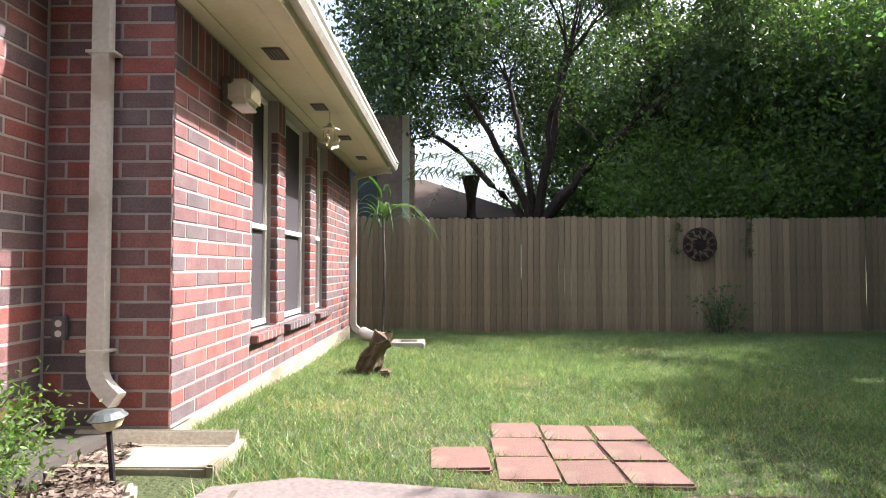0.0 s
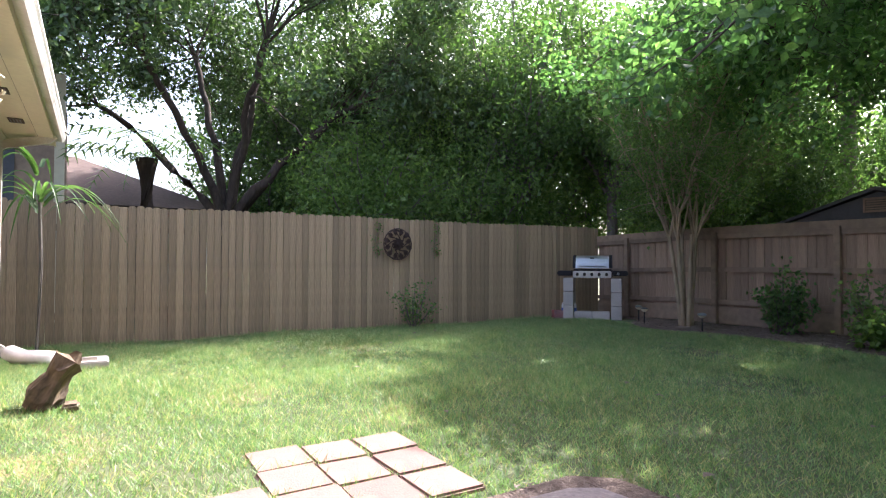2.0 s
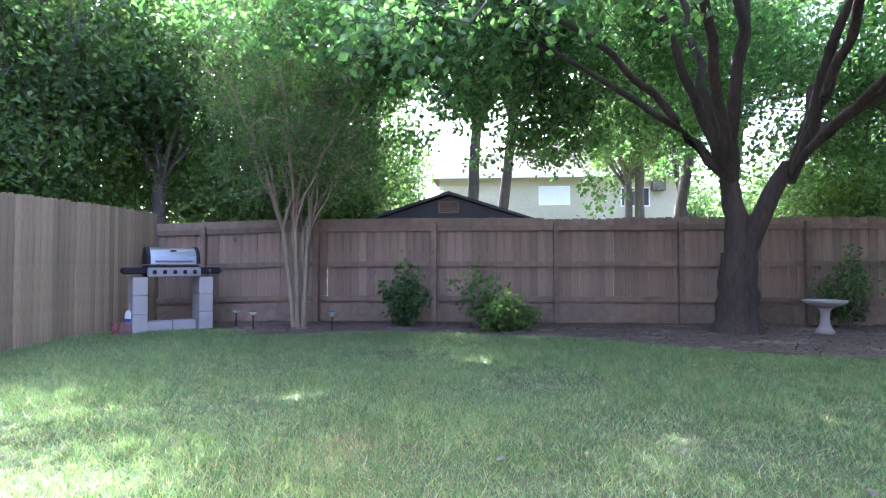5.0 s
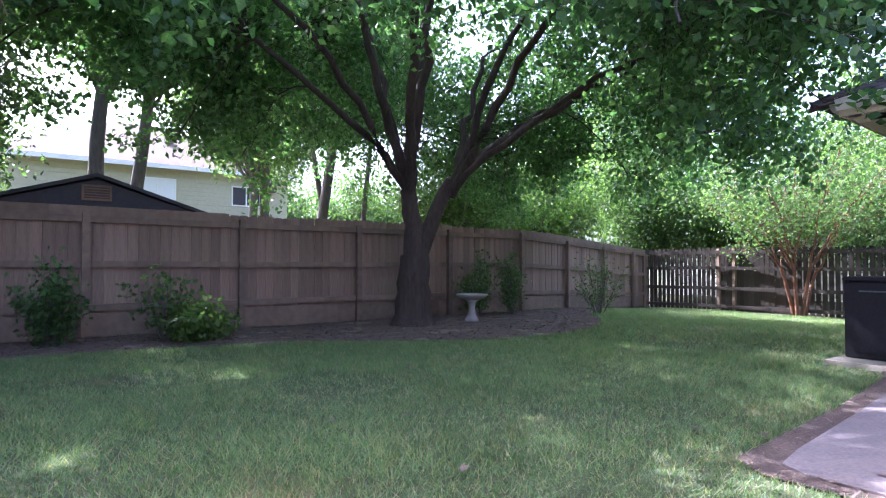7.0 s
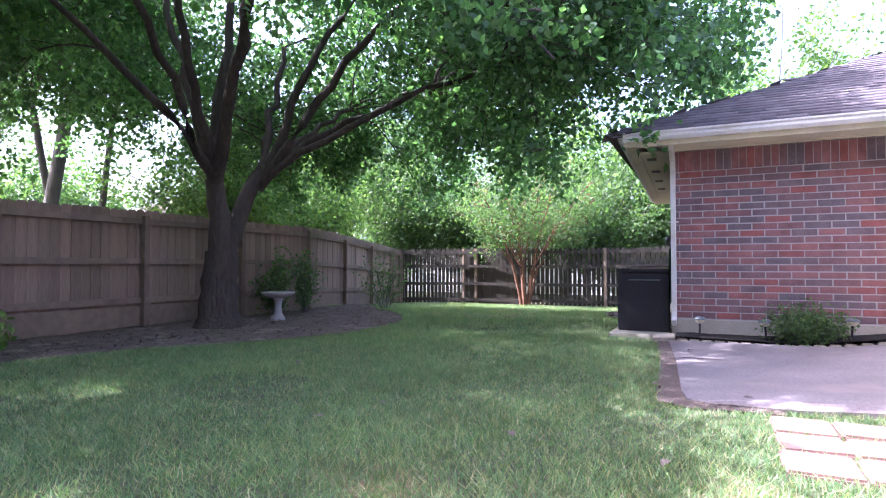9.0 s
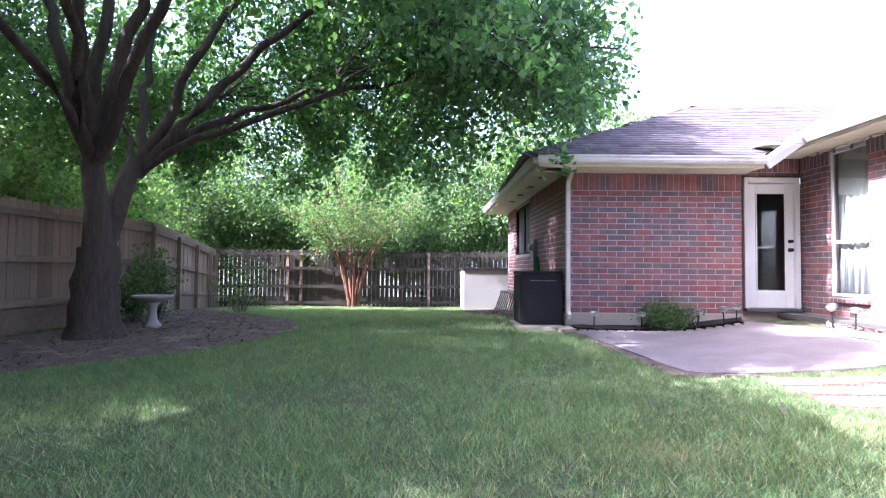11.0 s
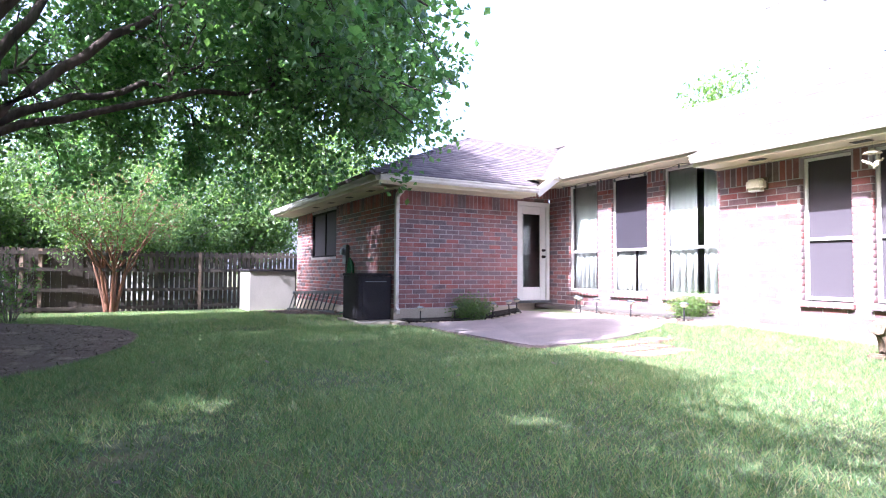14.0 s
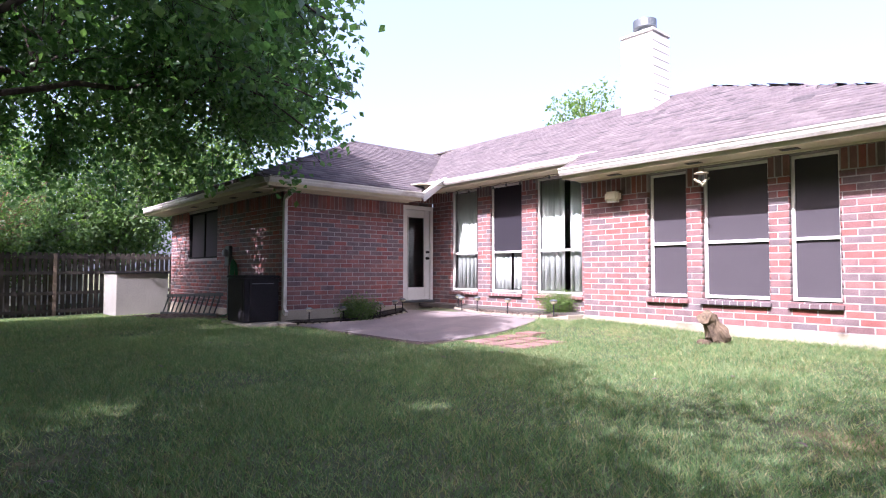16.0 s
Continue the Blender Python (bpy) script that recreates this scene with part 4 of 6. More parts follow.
def tree(label, base, r0, fork, centre, radius, limbs, subs, twigs, per, leaf, leafm, bark, seed, spread=0.22, low=-0.25, lean=(0, 0), stems=1, name="tree", droop=0.35, keep=None, aspect=0.55,
         limb_r=0.5, split=(), rise=0.16, scaffold=(), reach=None, splay=(5.0, 5.0)):
    """Tapered trunk, limbs that reach for the crown's shell, branches, twigs and single leaves at their tips."""
    rng = random.Random(seed)
    bx, by = base
    bz = gz(bx, by) if abs(bx) < 17 and -9 < by < 17 else gz(max(-12, min(16, bx)), max(-8, min(16, by)))
    t = thing(name, label, "tree", at=(bx, by, bz))
    V, F, tips = [], [], []
    C, R = Vector(centre) - Vector((bx, by, bz)), Vector(radius)
    forks = []
    for k in range(stems):
        a = 2 * math.pi * k / stems + 0.6
        off = Vector((math.cos(a), math.sin(a), 0)) * (0.0 if stems == 1 else r0 * 1.6)
        foot = off + Vector((0, 0, -0.15))
        top = Vector((lean[0], lean[1], fork)) + off * (1 if stems == 1 else rng.uniform(*splay))
        pts = wobble(bezier(foot, foot.lerp(top, 0.5) + Vector((0, 0, 0.1)), top, 8), r0 * 0.05, rng)
        rad = [r0 * (1.45 if i == 0 else 1.18 if i == 1 else 1.0 - 0.03 * i) for i in range(9)]
        tube(V, F, pts, rad, 14 if r0 > 0.1 else 8)
        forks.append((pts[-1], rad[-1]))
    if split:
        root, rr0 = forks.pop()
        for off, share in split:
            end = root + Vector(off)
            pts = wobble(bezier(root - Vector((0, 0, 0.25)), root.lerp(end, 0.4) + Vector((0, 0, 0.12)), end, 6), 0.012, rng)
            tube(V, F, pts, [rr0 * share * (1 - 0.05 * i) for i in range(7)], 12)
            forks.append((end, rr0 * share * 0.7))
    stems_top = forks[:]
    for k, end, share in scaffold:
        p, r = stems_top[k]
        end = Vector(end) - Vector((bx, by, bz))
        start = p - Vector((0, 0, 0.25 * rng.random()))
        pts = wobble(bezier(start, start.lerp(end, 0.45) + Vector((0, 0, 0.1 * (end - start).length)), end, 9), 0.035, rng)
        pts[0] = start
        tube(V, F, pts, [r * share * (1 - 0.055 * i) for i in range(10)], 10)
        forks += [(pts[-1], r * share * 0.52), (pts[6], r * share * 0.5)]
    if scaffold:
        forks = forks[len(stems_top):]
    reach = reach or keep
    for i in range(limbs):
        zz = low + (1 - low) * (i + 0.5) / limbs
        a = 2.39996 * i + rng.uniform(-0.3, 0.3)
        rr = math.sqrt(max(0, 1 - zz * zz))
        k = rng.uniform(0.72, 1.0)
        target = C + Vector((R.x * rr * math.cos(a), R.y * rr * math.sin(a), R.z * zz)) * k
        for _ in range(8):
            if reach and not reach(target + Vector((bx, by, bz))):
                target = target.lerp(Vector((0, 0, fork + 1.2)), 0.1)
        if reach and not reach(target + Vector((bx, by, bz))):
            continue
        p, r = min(forks, key=lambda f: (f[0] - target).length + rng.uniform(0, 0.5))
        p = p - Vector((0, 0, 0 if scaffold else rng.uniform(0, 0.25) * fork * 0.3))
        ctrl = p.lerp(target, 0.42) + Vector((0, 0, rise * (target - p).length * (1 - 0.5 * zz)))
        n = 9
        pts = wobble(bezier(p, ctrl, target, n), 0.035 * (target - p).length / n * 2, rng)
        lr = r * limb_r * rng.uniform(0.75, 1.15)
        tube(V, F, pts, [max(0.012, lr * (1 - 0.9 * j / n)) for j in range(n + 1)], 8)
        for s in range(subs):
            j = min(n, int(3 + (n - 3) * (s + rng.random()) / subs) + (0 if s < subs - 1 else 1))
            q = pts[j]
            ln = rng.uniform(0.5, 1.0) * (0.26 * R.x + 0.3) * (1.15 - 0.4 * j / n)
            dirn = (Vector((rng.gauss(0, 1), rng.gauss(0, 1), rng.gauss(0.15, 0.7))).normalized() + (pts[min(n, j + 1)] - pts[j - 1]).normalized() * 0.6).normalized()
            e = q + dirn * ln
            if keep and not keep(e + Vector((bx, by, bz))):
                continue
            sp = bezier(q, q.lerp(e, 0.5) + Vector((0, 0, 0.12 * ln)), e, 4)
            br = max(0.008, lr * (1 - 0.9 * j / n) * 0.5)
            tube(V, F, sp, [max(0.005, br * (1 - 0.75 * m / 4)) for m in range(5)], 5)
            for w in range(twigs):
                m = rng.choice((2, 3, 4, 4))
                e2 = sp[m] + Vector((rng.gauss(0, 1), rng.gauss(0, 1), rng.gauss(-0.15, 0.7))).normalized() * rng.uniform(0.25, 0.6) * (0.12 * R.x + 0.2)
                if keep and not keep(e2 + Vector((bx, by, bz))):
                    continue
                tube(V, F, [sp[m], e2], [0.006, 0.003], 3)
                tips.append(e2)
                if rng.random() < 0.5:
                    tips.append(sp[m].lerp(e2, 0.5))
    if keep:
        tips = [p for p in tips if keep(p + Vector((bx, by, bz)))]
    raw("trunk", [tuple(v) for v in V], F, bark, t, smooth=True)
    leaves_mesh("crown", [tuple(p) for p in tips], per, spread, leaf, leafm, t, seed, droop, aspect)
    return t




def pear_reach(p):
    """Where the limbs may end: clear of the walker, and of the sunny strip along the house."""
    if p.z < 2.0 or (math.hypot(p.x + 5.2, p.y - 7.2) < 2.2 and p.z < 3.6) or (p.x < -2.2 and p.z < 2.9):
        return False
    sx, sy = p.x + 0.34 * p.z / 1.08, p.y - p.z / 1.08
    edge = 3.1 - 0.15 * max(0, -1 - sx) + 0.3 * math.sin(sx * 1.7) + 0.2 * math.sin(sx * 4.1)
    return sy > (edge if sx < 0.4 else 0.8 + 0.25 * math.sin(sx * 3.1) if sx < 3.6 else -1.2 if sx < 5.2 else -2.5)


def pear_keep(p):
    """The leafy shell: the crown is hollow round its limbs, and hangs low at the rim."""
    if not pear_reach(p):
        return False
    rho = math.hypot(p.x - 2.7, p.y - 9.45)
    if p.y > 10.0:
        low = np.interp(rho, (0, 1.5, 3), (4.2, 3.0, 2.1 if p.x > 1 else 3.0))
    elif p.x > 2.6:
        low = np.interp(rho, (0, 2, 3.5, 5), (5.2, 4.3, 2.5, 2.1))
    else:
        low = np.interp(rho, (0, 2, 3.5, 5, 8), (5.4, 4.8, 3.7, 2.9, 2.6))
    return p.z > low or (p.z > 2.9 and rho > 0.9 and noise.noise(p * 1.6) > 0.22)


SCAFFOLD = [(0, (1.2, 9.0, 4.9), 0.71), (0, (2.0, 10.3, 5.4), 0.69), (0, (2.3, 8.5, 5.7), 0.80), (0, (2.9, 9.6, 6.0), 0.76), (0, (0.1, 9.9, 4.3), 0.57), (0, (1.2, 7.4, 5.0), 0.71), (0, (-0.4, 8.3, 4.4), 0.55),
            (1, (4.3, 9.8, 4.9), 0.69), (1, (3.7, 8.2, 5.0), 0.80), (1, (5.2, 9.0, 3.9), 0.63), (1, (4.5, 7.0, 3.8), 0.69), (1, (3.2, 6.7, 4.7), 0.76), (1, (5.0, 10.8, 3.6), 0.52), (1, (3.6, 5.6, 3.7), 0.57)]
tree("large spreading shade tree with a forked dark trunk", (2.5, 9.45), 0.31, 1.1, (2.3, 8.1, 4.6), (6.8, 6.9, 3.5), 76, 13, 6, 23, 0.11, M_LEAF_PEAR, M_BARK, 11, 0.15, -0.62, (0.05, 0), name="shade_tree",
     keep=pear_keep, reach=pear_reach, scaffold=SCAFFOLD, aspect=0.72, limb_r=0.62, split=[((-0.1, 0.05, 1.1), 0.76), ((0.66, -0.1, 1.25), 0.66)], rise=0.2)
tree("slender multi-stemmed crape myrtle with pale bark", (-3.98, 9.75), 0.04, 1.6, (-4.0, 9.7, 4.4), (1.8, 1.7, 2.4), 30, 7, 5, 18, 0.06, M_LEAF_MID, M_BARK_PALE, 12, 0.16, -0.8, stems=6, name="crape_myrtle",
     limb_r=0.7, splay=(0.8, 4.5))
tree("bushy crape myrtle with cinnamon-red stems", (13.0, 7.9), 0.05, 1.2, (12.9, 7.9, 2.75), (2.3, 2.3, 1.5), 26, 7, 5, 10, 0.085, M_LEAF_MID, M_BARK_RED, 13, 0.2, -0.4, stems=7, name="crape_myrtle", limb_r=0.7)
def oak_keep(p):
    rho = math.hypot(p.x + 11.5, p.y - 3.5)
    return p.z > np.interp(rho, (0, 2, 4, 6.5), (5.4, 4.9, 4.0, 3.0)) and (p.z > 4.4 or p.y > 2.8)


tree("huge dark live oak beyond the side fence", (-11.5, 3.5), 0.40, 2.1, (-11.5, 4.2, 6.8), (5.0, 7.0, 5.0), 46, 11, 6, 28, 0.125, M_LEAF_OAK, M_BARK, 14, 0.26, -0.72, name="oak_tree", keep=oak_keep,
     reach=lambda p: p.z > 3.4, scaffold=[(0, (-12.4, 0.9, 4.6), 0.36), (0, (-10.2, 1.6, 5.2), 0.36), (0, (-10.0, 6.0, 4.8), 0.40), (0, (-12.6, 6.3, 4.9), 0.36), (0, (-11.3, 4.3, 6.3), 0.43), (0, (-9.6, 3.9, 5.8), 0.32),
                                          (0, (-12.9, 3.0, 6.2), 0.36)], rise=0.1)
BACK = ((-12.5, 10.5, 5.5, 3.6, M_LEAF_MID, 0.15, 21), (-10.0, 14.5, 6.0, 3.8, M_LEAF_MID, 0.15, 22), (-9.0, 8.6, 2.9, 1.9, M_LEAF_LIGHT, 0.11, 23), (-9.6, 11.6, 3.3, 2.2, M_LEAF_LIGHT, 0.12, 34),
        (-7.2, 13.6, 3.4, 2.2, M_LEAF_LIGHT, 0.12, 35), (-6.0, 16.0, 7.0, 2.6, M_LEAF_LIGHT, 0.15, 24), (-8.6, 9.8, 6.4, 2.6, M_LEAF_MID, 0.12, 36),
        (-4.6, 14.2, 3.0, 1.7, M_LEAF_MID, 0.12, 37), (4.0, 22.0, 9.5, 4.0, M_LEAF_MID, 0.17, 26), (7.6, 14.6, 3.2, 2.4, M_LEAF_LIGHT, 0.13, 27), (11.0, 15.0, 3.6, 2.3, M_LEAF_LIGHT, 0.14, 38),
        (17.0, 15.5, 6.0, 4.0, M_LEAF_MID, 0.17, 28), (19.0, 8.0, 5.5, 3.8, M_LEAF_LIGHT, 0.17, 29), (17.5, 3.6, 3.6, 2.6, M_LEAF_MID, 0.15, 39), (18.5, 1.0, 6.4, 3.8, M_LEAF_LIGHT, 0.18, 30),
        (-18.0, 8.5, 8.0, 5.0, M_LEAF_OAK, 0.2, 31), (-15.0, 16.0, 8.0, 5.0, M_LEAF_MID, 0.2, 32), (21.0, 20.0, 7.0, 5.0, M_LEAF_MID, 0.22, 33), (9.9, -14.0, 6.5, 1.6, M_LEAF_LIGHT, 0.2, 40),
        (-9.4, 6.1, 2.6, 1.7, M_LEAF_LIGHT, 0.11, 41), (-13.6, 7.4, 3.2, 2.4, M_LEAF_MID, 0.13, 42), (-5.4, 12.6, 2.8, 1.6, M_LEAF_LIGHT, 0.11, 43),
        (-17.5, 7.0, 7.5, 3.6, M_LEAF_OAK, 0.2, 44), (-13.5, 12.5, 8.5, 4.2, M_LEAF_OAK, 0.17, 45), (-12.0, 8.2, 3.4, 2.6, M_LEAF_MID, 0.13, 47),
        (-7.6, 11.9, 6.6, 2.6, M_LEAF_MID, 0.13, 48), (-16.0, 5.6, 3.2, 2.6, M_LEAF_MID, 0.15, 49), (15.8, 10.6, 3.2, 2.4, M_LEAF_MID, 0.14, 64), (-4.9, 20.5, 4.5, 2.3, M_LEAF_MID, 0.15, 68),
        (16.0, 6.6, 3.0, 2.3, M_LEAF_MID, 0.14, 65), (15.2, 13.4, 3.4, 2.4, M_LEAF_MID, 0.14, 66))
for i, (x, y, h, r, lm, sz, sd) in enumerate(BACK):
    tree(("leafy green tree behind the fence", "bushy tree with bright foliage behind the fence")[h < 4], (x, y), 0.12 + 0.006 * h, h * (0.4 if h > 4 else 0.3), (x, y, h), (r, r, h * (0.5 if h > 4 else 0.62)), 20,
         8, 5, 15, sz, lm, M_BARK_GREY, sd, 0.28, -0.85, name="background_tree", limb_r=0.45)
# tall bare trunks behind the rear fence
for i, (x, y, h, r, lx, ly, bend) in enumerate(((-1.6, 15.5, 9, 0.17, 0.3, 0, 0.2), (-0.9, 15.6, 9, 0.15, 0.5, 0, 0.1), (3.3, 15.5, 9, 0.16, 0.9, 0.3, -0.3), (4.5, 16.2, 8, 0.09, -0.9, 0, 0.2), (5.0, 16.2, 8, 0.09, 0.5, 0, 0.1),
                                               (-4.2, 16.0, 8, 0.2, 0.1, 0, 0.1), (-6.3, 14.8, 8, 0.22, 0.1, 0, 0.1))):
    tree("tall slim tree with a grey trunk beyond the fence", (x, y), r, 4.6, (x + lx * 1.6, y, 8.0), (2.2, 2.2, 2.6), 14, 7, 5, 18, 0.13, M_LEAF_MID, M_BARK_GREY, 50 + i, 0.3, -0.8, (lx, ly), name="slim_tree", limb_r=0.4)
tree("airy bald cypress with feathery pale foliage", (4.4, 22.0), 0.2, 5.0, (4.5, 22.0, 6.6), (2.8, 2.8, 4.4), 30, 8, 5, 16, 0.16, M_LEAF_LIGHT, M_BARK_GREY, 61, 0.25, -0.6, name="cypress_tree", limb_r=0.25, aspect=0.3, rise=0.0)
tree("hazy far tree beyond the gardens", (9.5, 40.0), 0.3, 2.0, (9.5, 40.0, 4.5), (4.5, 4.5, 3.4), 22, 8, 5, 16, 0.3, M_LEAF_MID, M_BARK_GREY, 62, 0.5, -0.8, name="far_tree")
tree("hazy far tree beyond the gardens", (19.0, 42.0), 0.3, 2.0, (19.0, 42.0, 4.5), (5.5, 4.5, 3.4), 22, 8, 5, 16, 0.3, M_LEAF_MID, M_BARK_GREY, 63, 0.5, -0.8, name="far_tree")


# ---- lawn ----
def blades(name, n, region, lo, hi, seed, keep=None, height=(0.034, 0.072), width=0.006):
    rs = np.random.RandomState(seed)
    x, y = rs.uniform(region[0], region[2], n), rs.uniform(region[1], region[3], n)
    if keep is not None:
        k = keep(x, y)
        x, y = x[k], y[k]
    n = len(x)
    z = ground_z(x, y)
    patch = 0.75 + 0.35 * (np.sin(x * 2.1 + 1.3 * np.sin(y * 1.7)) * np.sin(y * 2.6 + x * 0.6))
    h = rs.uniform(*height, n) * patch
    a = rs.uniform(0, 2 * np.pi, n)
    tilt = rs.normal(0, 0.7, (n, 2)) * h[:, None]
    w = width * rs.uniform(0.6, 1.3, n)
    p = np.stack([x, y, z], -1)
    s = np.stack([np.cos(a) * w / 2, np.sin(a) * w / 2, np.zeros(n)], -1)
    tip = p + np.stack([tilt[:, 0], tilt[:, 1], h], -1)
    V = np.stack([p - s, p + s, tip], 1).reshape(-1, 3)
    raw(name, V, np.arange(n * 3).reshape(-1, 3), M_GRASS)
    return tagged(bpy.data.objects[name], "mown green lawn grass with dry yellow patches", "grass", kind="stuff")


STONE_POLYS = [[(x - 0.16, y - 0.15), (x + 0.16, y - 0.15), (x + 0.16, y + 0.15), (x - 0.16, y + 0.15)] for x, y in STONES]


def on_lawn(x, y):
    ok = np.ones(x.shape, dtype=bool)
    for poly in [PATIO, DIRT_EDGE, BED_TREE, BED_BAY, BED_ANNEX, SIDE_BED, *STONE_POLYS]:
        ok &= ~inside(x, y, poly)
    ok &= ~((y < 0.02) & (x < 0.05)) & ~((x > 3.4) & (y < 3.5)) & ~((x > 0.0) & (x < 4.0) & (y < 0.4))
    ok &= ~((x > 6.0) & (y > 10.5 + 0.227 * (x - 6.0))) & ~((x > 12.8) & (y > 3))
    rs = np.random.RandomState(5)
    worn = np.hypot((x + 1.92) / 0.5, (y - 7.3) / 0.28)
    ok &= ~(rs.rand(*x.shape) < 0.75 * np.clip(1.3 - worn, 0, 1))
    dry = np.sin(x * 0.9 + 2.0) * np.sin(y * 1.2 + 0.5) + 0.4 * np.sin(x * 3.1) * np.sin(y * 2.7 + 1.0)
    ok &= ~((dry > 0.95) & (rs.rand(*x.shape) < 0.5))
    return ok


blades("lawn_grass", 470000, (-6.8, 0.02, 3.5, 9.2), 0, 0, 71, on_lawn)
blades("lawn_grass_far", 130000, (3.0, 3.4, 13.2, 11.0), 0, 0, 72, on_lawn, width=0.009)
blades("fence_grass", 5000, (-6.82, -1.5, -6.6, 9.8), 0, 0, 73, None, (0.05, 0.13), 0.006)
blades("wall_grass", 2600, (-4.9, 0.02, -0.05, 0.14), 0, 0, 74, None, (0.05, 0.14), 0.005)


def chips(name, poly, n, seed, size, material, label):
    rs = np.random.RandomState(seed)
    xs, ys = [p[0] for p in poly], [p[1] for p in poly]
    x, y = rs.uniform(min(xs), max(xs), n), rs.uniform(min(ys), max(ys), n)
    k = inside(x, y, poly)
    x, y = x[k], y[k]
    n = len(x)
    a, L, W = rs.uniform(0, 6.3, n), size * rs.uniform(0.5, 1.6, n), size * rs.uniform(0.15, 0.4, n)
    p = np.stack([x, y, ground_z(x, y) + 0.03], -1)
    d = np.stack([np.cos(a), np.sin(a), rs.normal(0, 0.25, n)], -1) * (L / 2)[:, None]
    s = np.stack([-np.sin(a), np.cos(a), rs.normal(0, 0.3, n)], -1) * (W / 2)[:, None]
    V = np.stack([p - d - s, p + d - s * 0.6, p + d + s, p - d + s * 0.7], 1).reshape(-1, 3)
    raw(name, V, np.arange(n * 4).reshape(-1, 4), material)
    tagged(bpy.data.objects[name], label, "mulch", kind="stuff")


chips("leaf_litter", BED_TREE, 18000, 75, 0.042, M_CHIP, "brown bark chips and fallen leaves on the bed")
chips("bark_mulch", BED_BAY, 5000, 76, 0.05, M_CHIP, "shredded brown bark mulch below the bay windows")
chips("black_mulch", BED_ANNEX, 4000, 77, 0.05, M_BLACKMULCH, "shredded black mulch by the brick wall")
chips("edge_litter", DIRT_EDGE, 700, 79, 0.035, M_CHIP, "crumbs of bark and dry grass by the patio")
chips("dirt_litter", SIDE_BED, 2500, 78, 0.06, M_CHIP, "dry litter on the dirt strip")
rngL = random.Random(9)
for i in range(26):
    x, y = rngL.uniform(-5.5, 5), rngL.uniform(2.5, 8.5)
    bm = bmesh.new()
    vs = [bm.verts.new(v) for v in ((0, -0.03, 0), (0.022, -0.008, 0.012), (0.018, 0.02, 0.008), (0, 0.045, 0.002), (-0.018, 0.02, 0.01), (-0.022, -0.008, 0.014))]
    bm.faces.new(vs)
    bmesh.ops.solidify(bm, geom=bm.faces[:], thickness=0.001)
    o = part("fallen_leaf", bm, M_CHIP)
    o.matrix_basis = pose(x, y, gz(x, y) + 0.035, rngL.uniform(-15, 15), 0, rngL.uniform(0, 360))
    tagged(o, "dry brown leaf lying on the grass", "leaf", group="leaves on the lawn")

# ---- stepping stones ----
for k, (x, y) in enumerate(STONES):
    o = part("paving_stone", boxed((-0.163, -0.153, -0.05), (0.163, 0.153, 0.012), 0.012), M_STONE)
    o.matrix_basis = pose(x, y, gz(x, y) + 0.012, random.uniform(-1.2, 1.2), random.uniform(-1.2, 1.2), random.uniform(-2.5, 2.5))
    tagged(o, "weathered square red concrete paver set in the grass", "paving stone", group="stepping stones")


# ---- downspouts ----
def downspout(label, pts, w=0.085, d=0.06, up=(0, 0, 1), straps=()):
    t = thing("downspout", label, "downspout")
    bm = bmesh.new()
    sec = [(-w / 2, -d / 2 + 0.01), (-w / 2 + 0.01, -d / 2), (-0.012, -d / 2), (-0.006, -d / 2 + 0.006), (0.006, -d / 2 + 0.006), (0.012, -d / 2), (w / 2 - 0.01, -d / 2), (w / 2, -d / 2 + 0.01), (w / 2, d / 2), (-w / 2, d / 2)]
    sweep(bm, pts, sec, up)
    part("pipe", bm, M_SPOUT, t)
    for lo, hi in straps:
        part("strap", boxed(lo, hi, 0.002), M_SPOUT, t)
    return t


g0 = gz(0.1, -0.3)
downspout("white ribbed downspout with a crimped elbow on brick", [(0.045, -0.335, 2.74), (0.045, -0.335, 0.60), (0.048, -0.33, 0.55), (0.055, -0.305, 0.505), (0.066, -0.265, 0.47), (0.08, -0.215, 0.435)],
          up=(1, 0, 0), straps=[((0.001, -0.405, 2.12), (0.084, -0.265, 2.135)), ((0.001, -0.405, 0.66), (0.084, -0.265, 0.672))])
downspout("white downspout with a bent neck at the house corner", [(-4.95, 0.52, 2.45), (-4.95, 0.48, 2.40), (-4.95, 0.12, 2.32), (-4.95, 0.05, 2.26), (-4.95, 0.045, 0.32), (-4.95, 0.07, 0.25), (-4.95, 0.16, 0.18)],
          up=(1, 0, 0), straps=[((-5.0, 0.0, 1.2), (-4.9, 0.08, 1.212))])
downspout("tall white downspout beside the brick corner", [(AX - 0.42, 3.24, 2.47), (AX - 0.36, 3.24, 2.40), (AX - 0.08, 3.24, 2.30), (AX - 0.045, 3.24, 2.22), (AX - 0.045, 3.24, 0.36), (AX - 0.07, 3.24, 0.28), (AX - 0.15, 3.24, 0.23)],
          up=(0, 1, 0), straps=[((AX - 0.083, 3.18, 1.5), (AX - 0.001, 3.30, 1.512))])

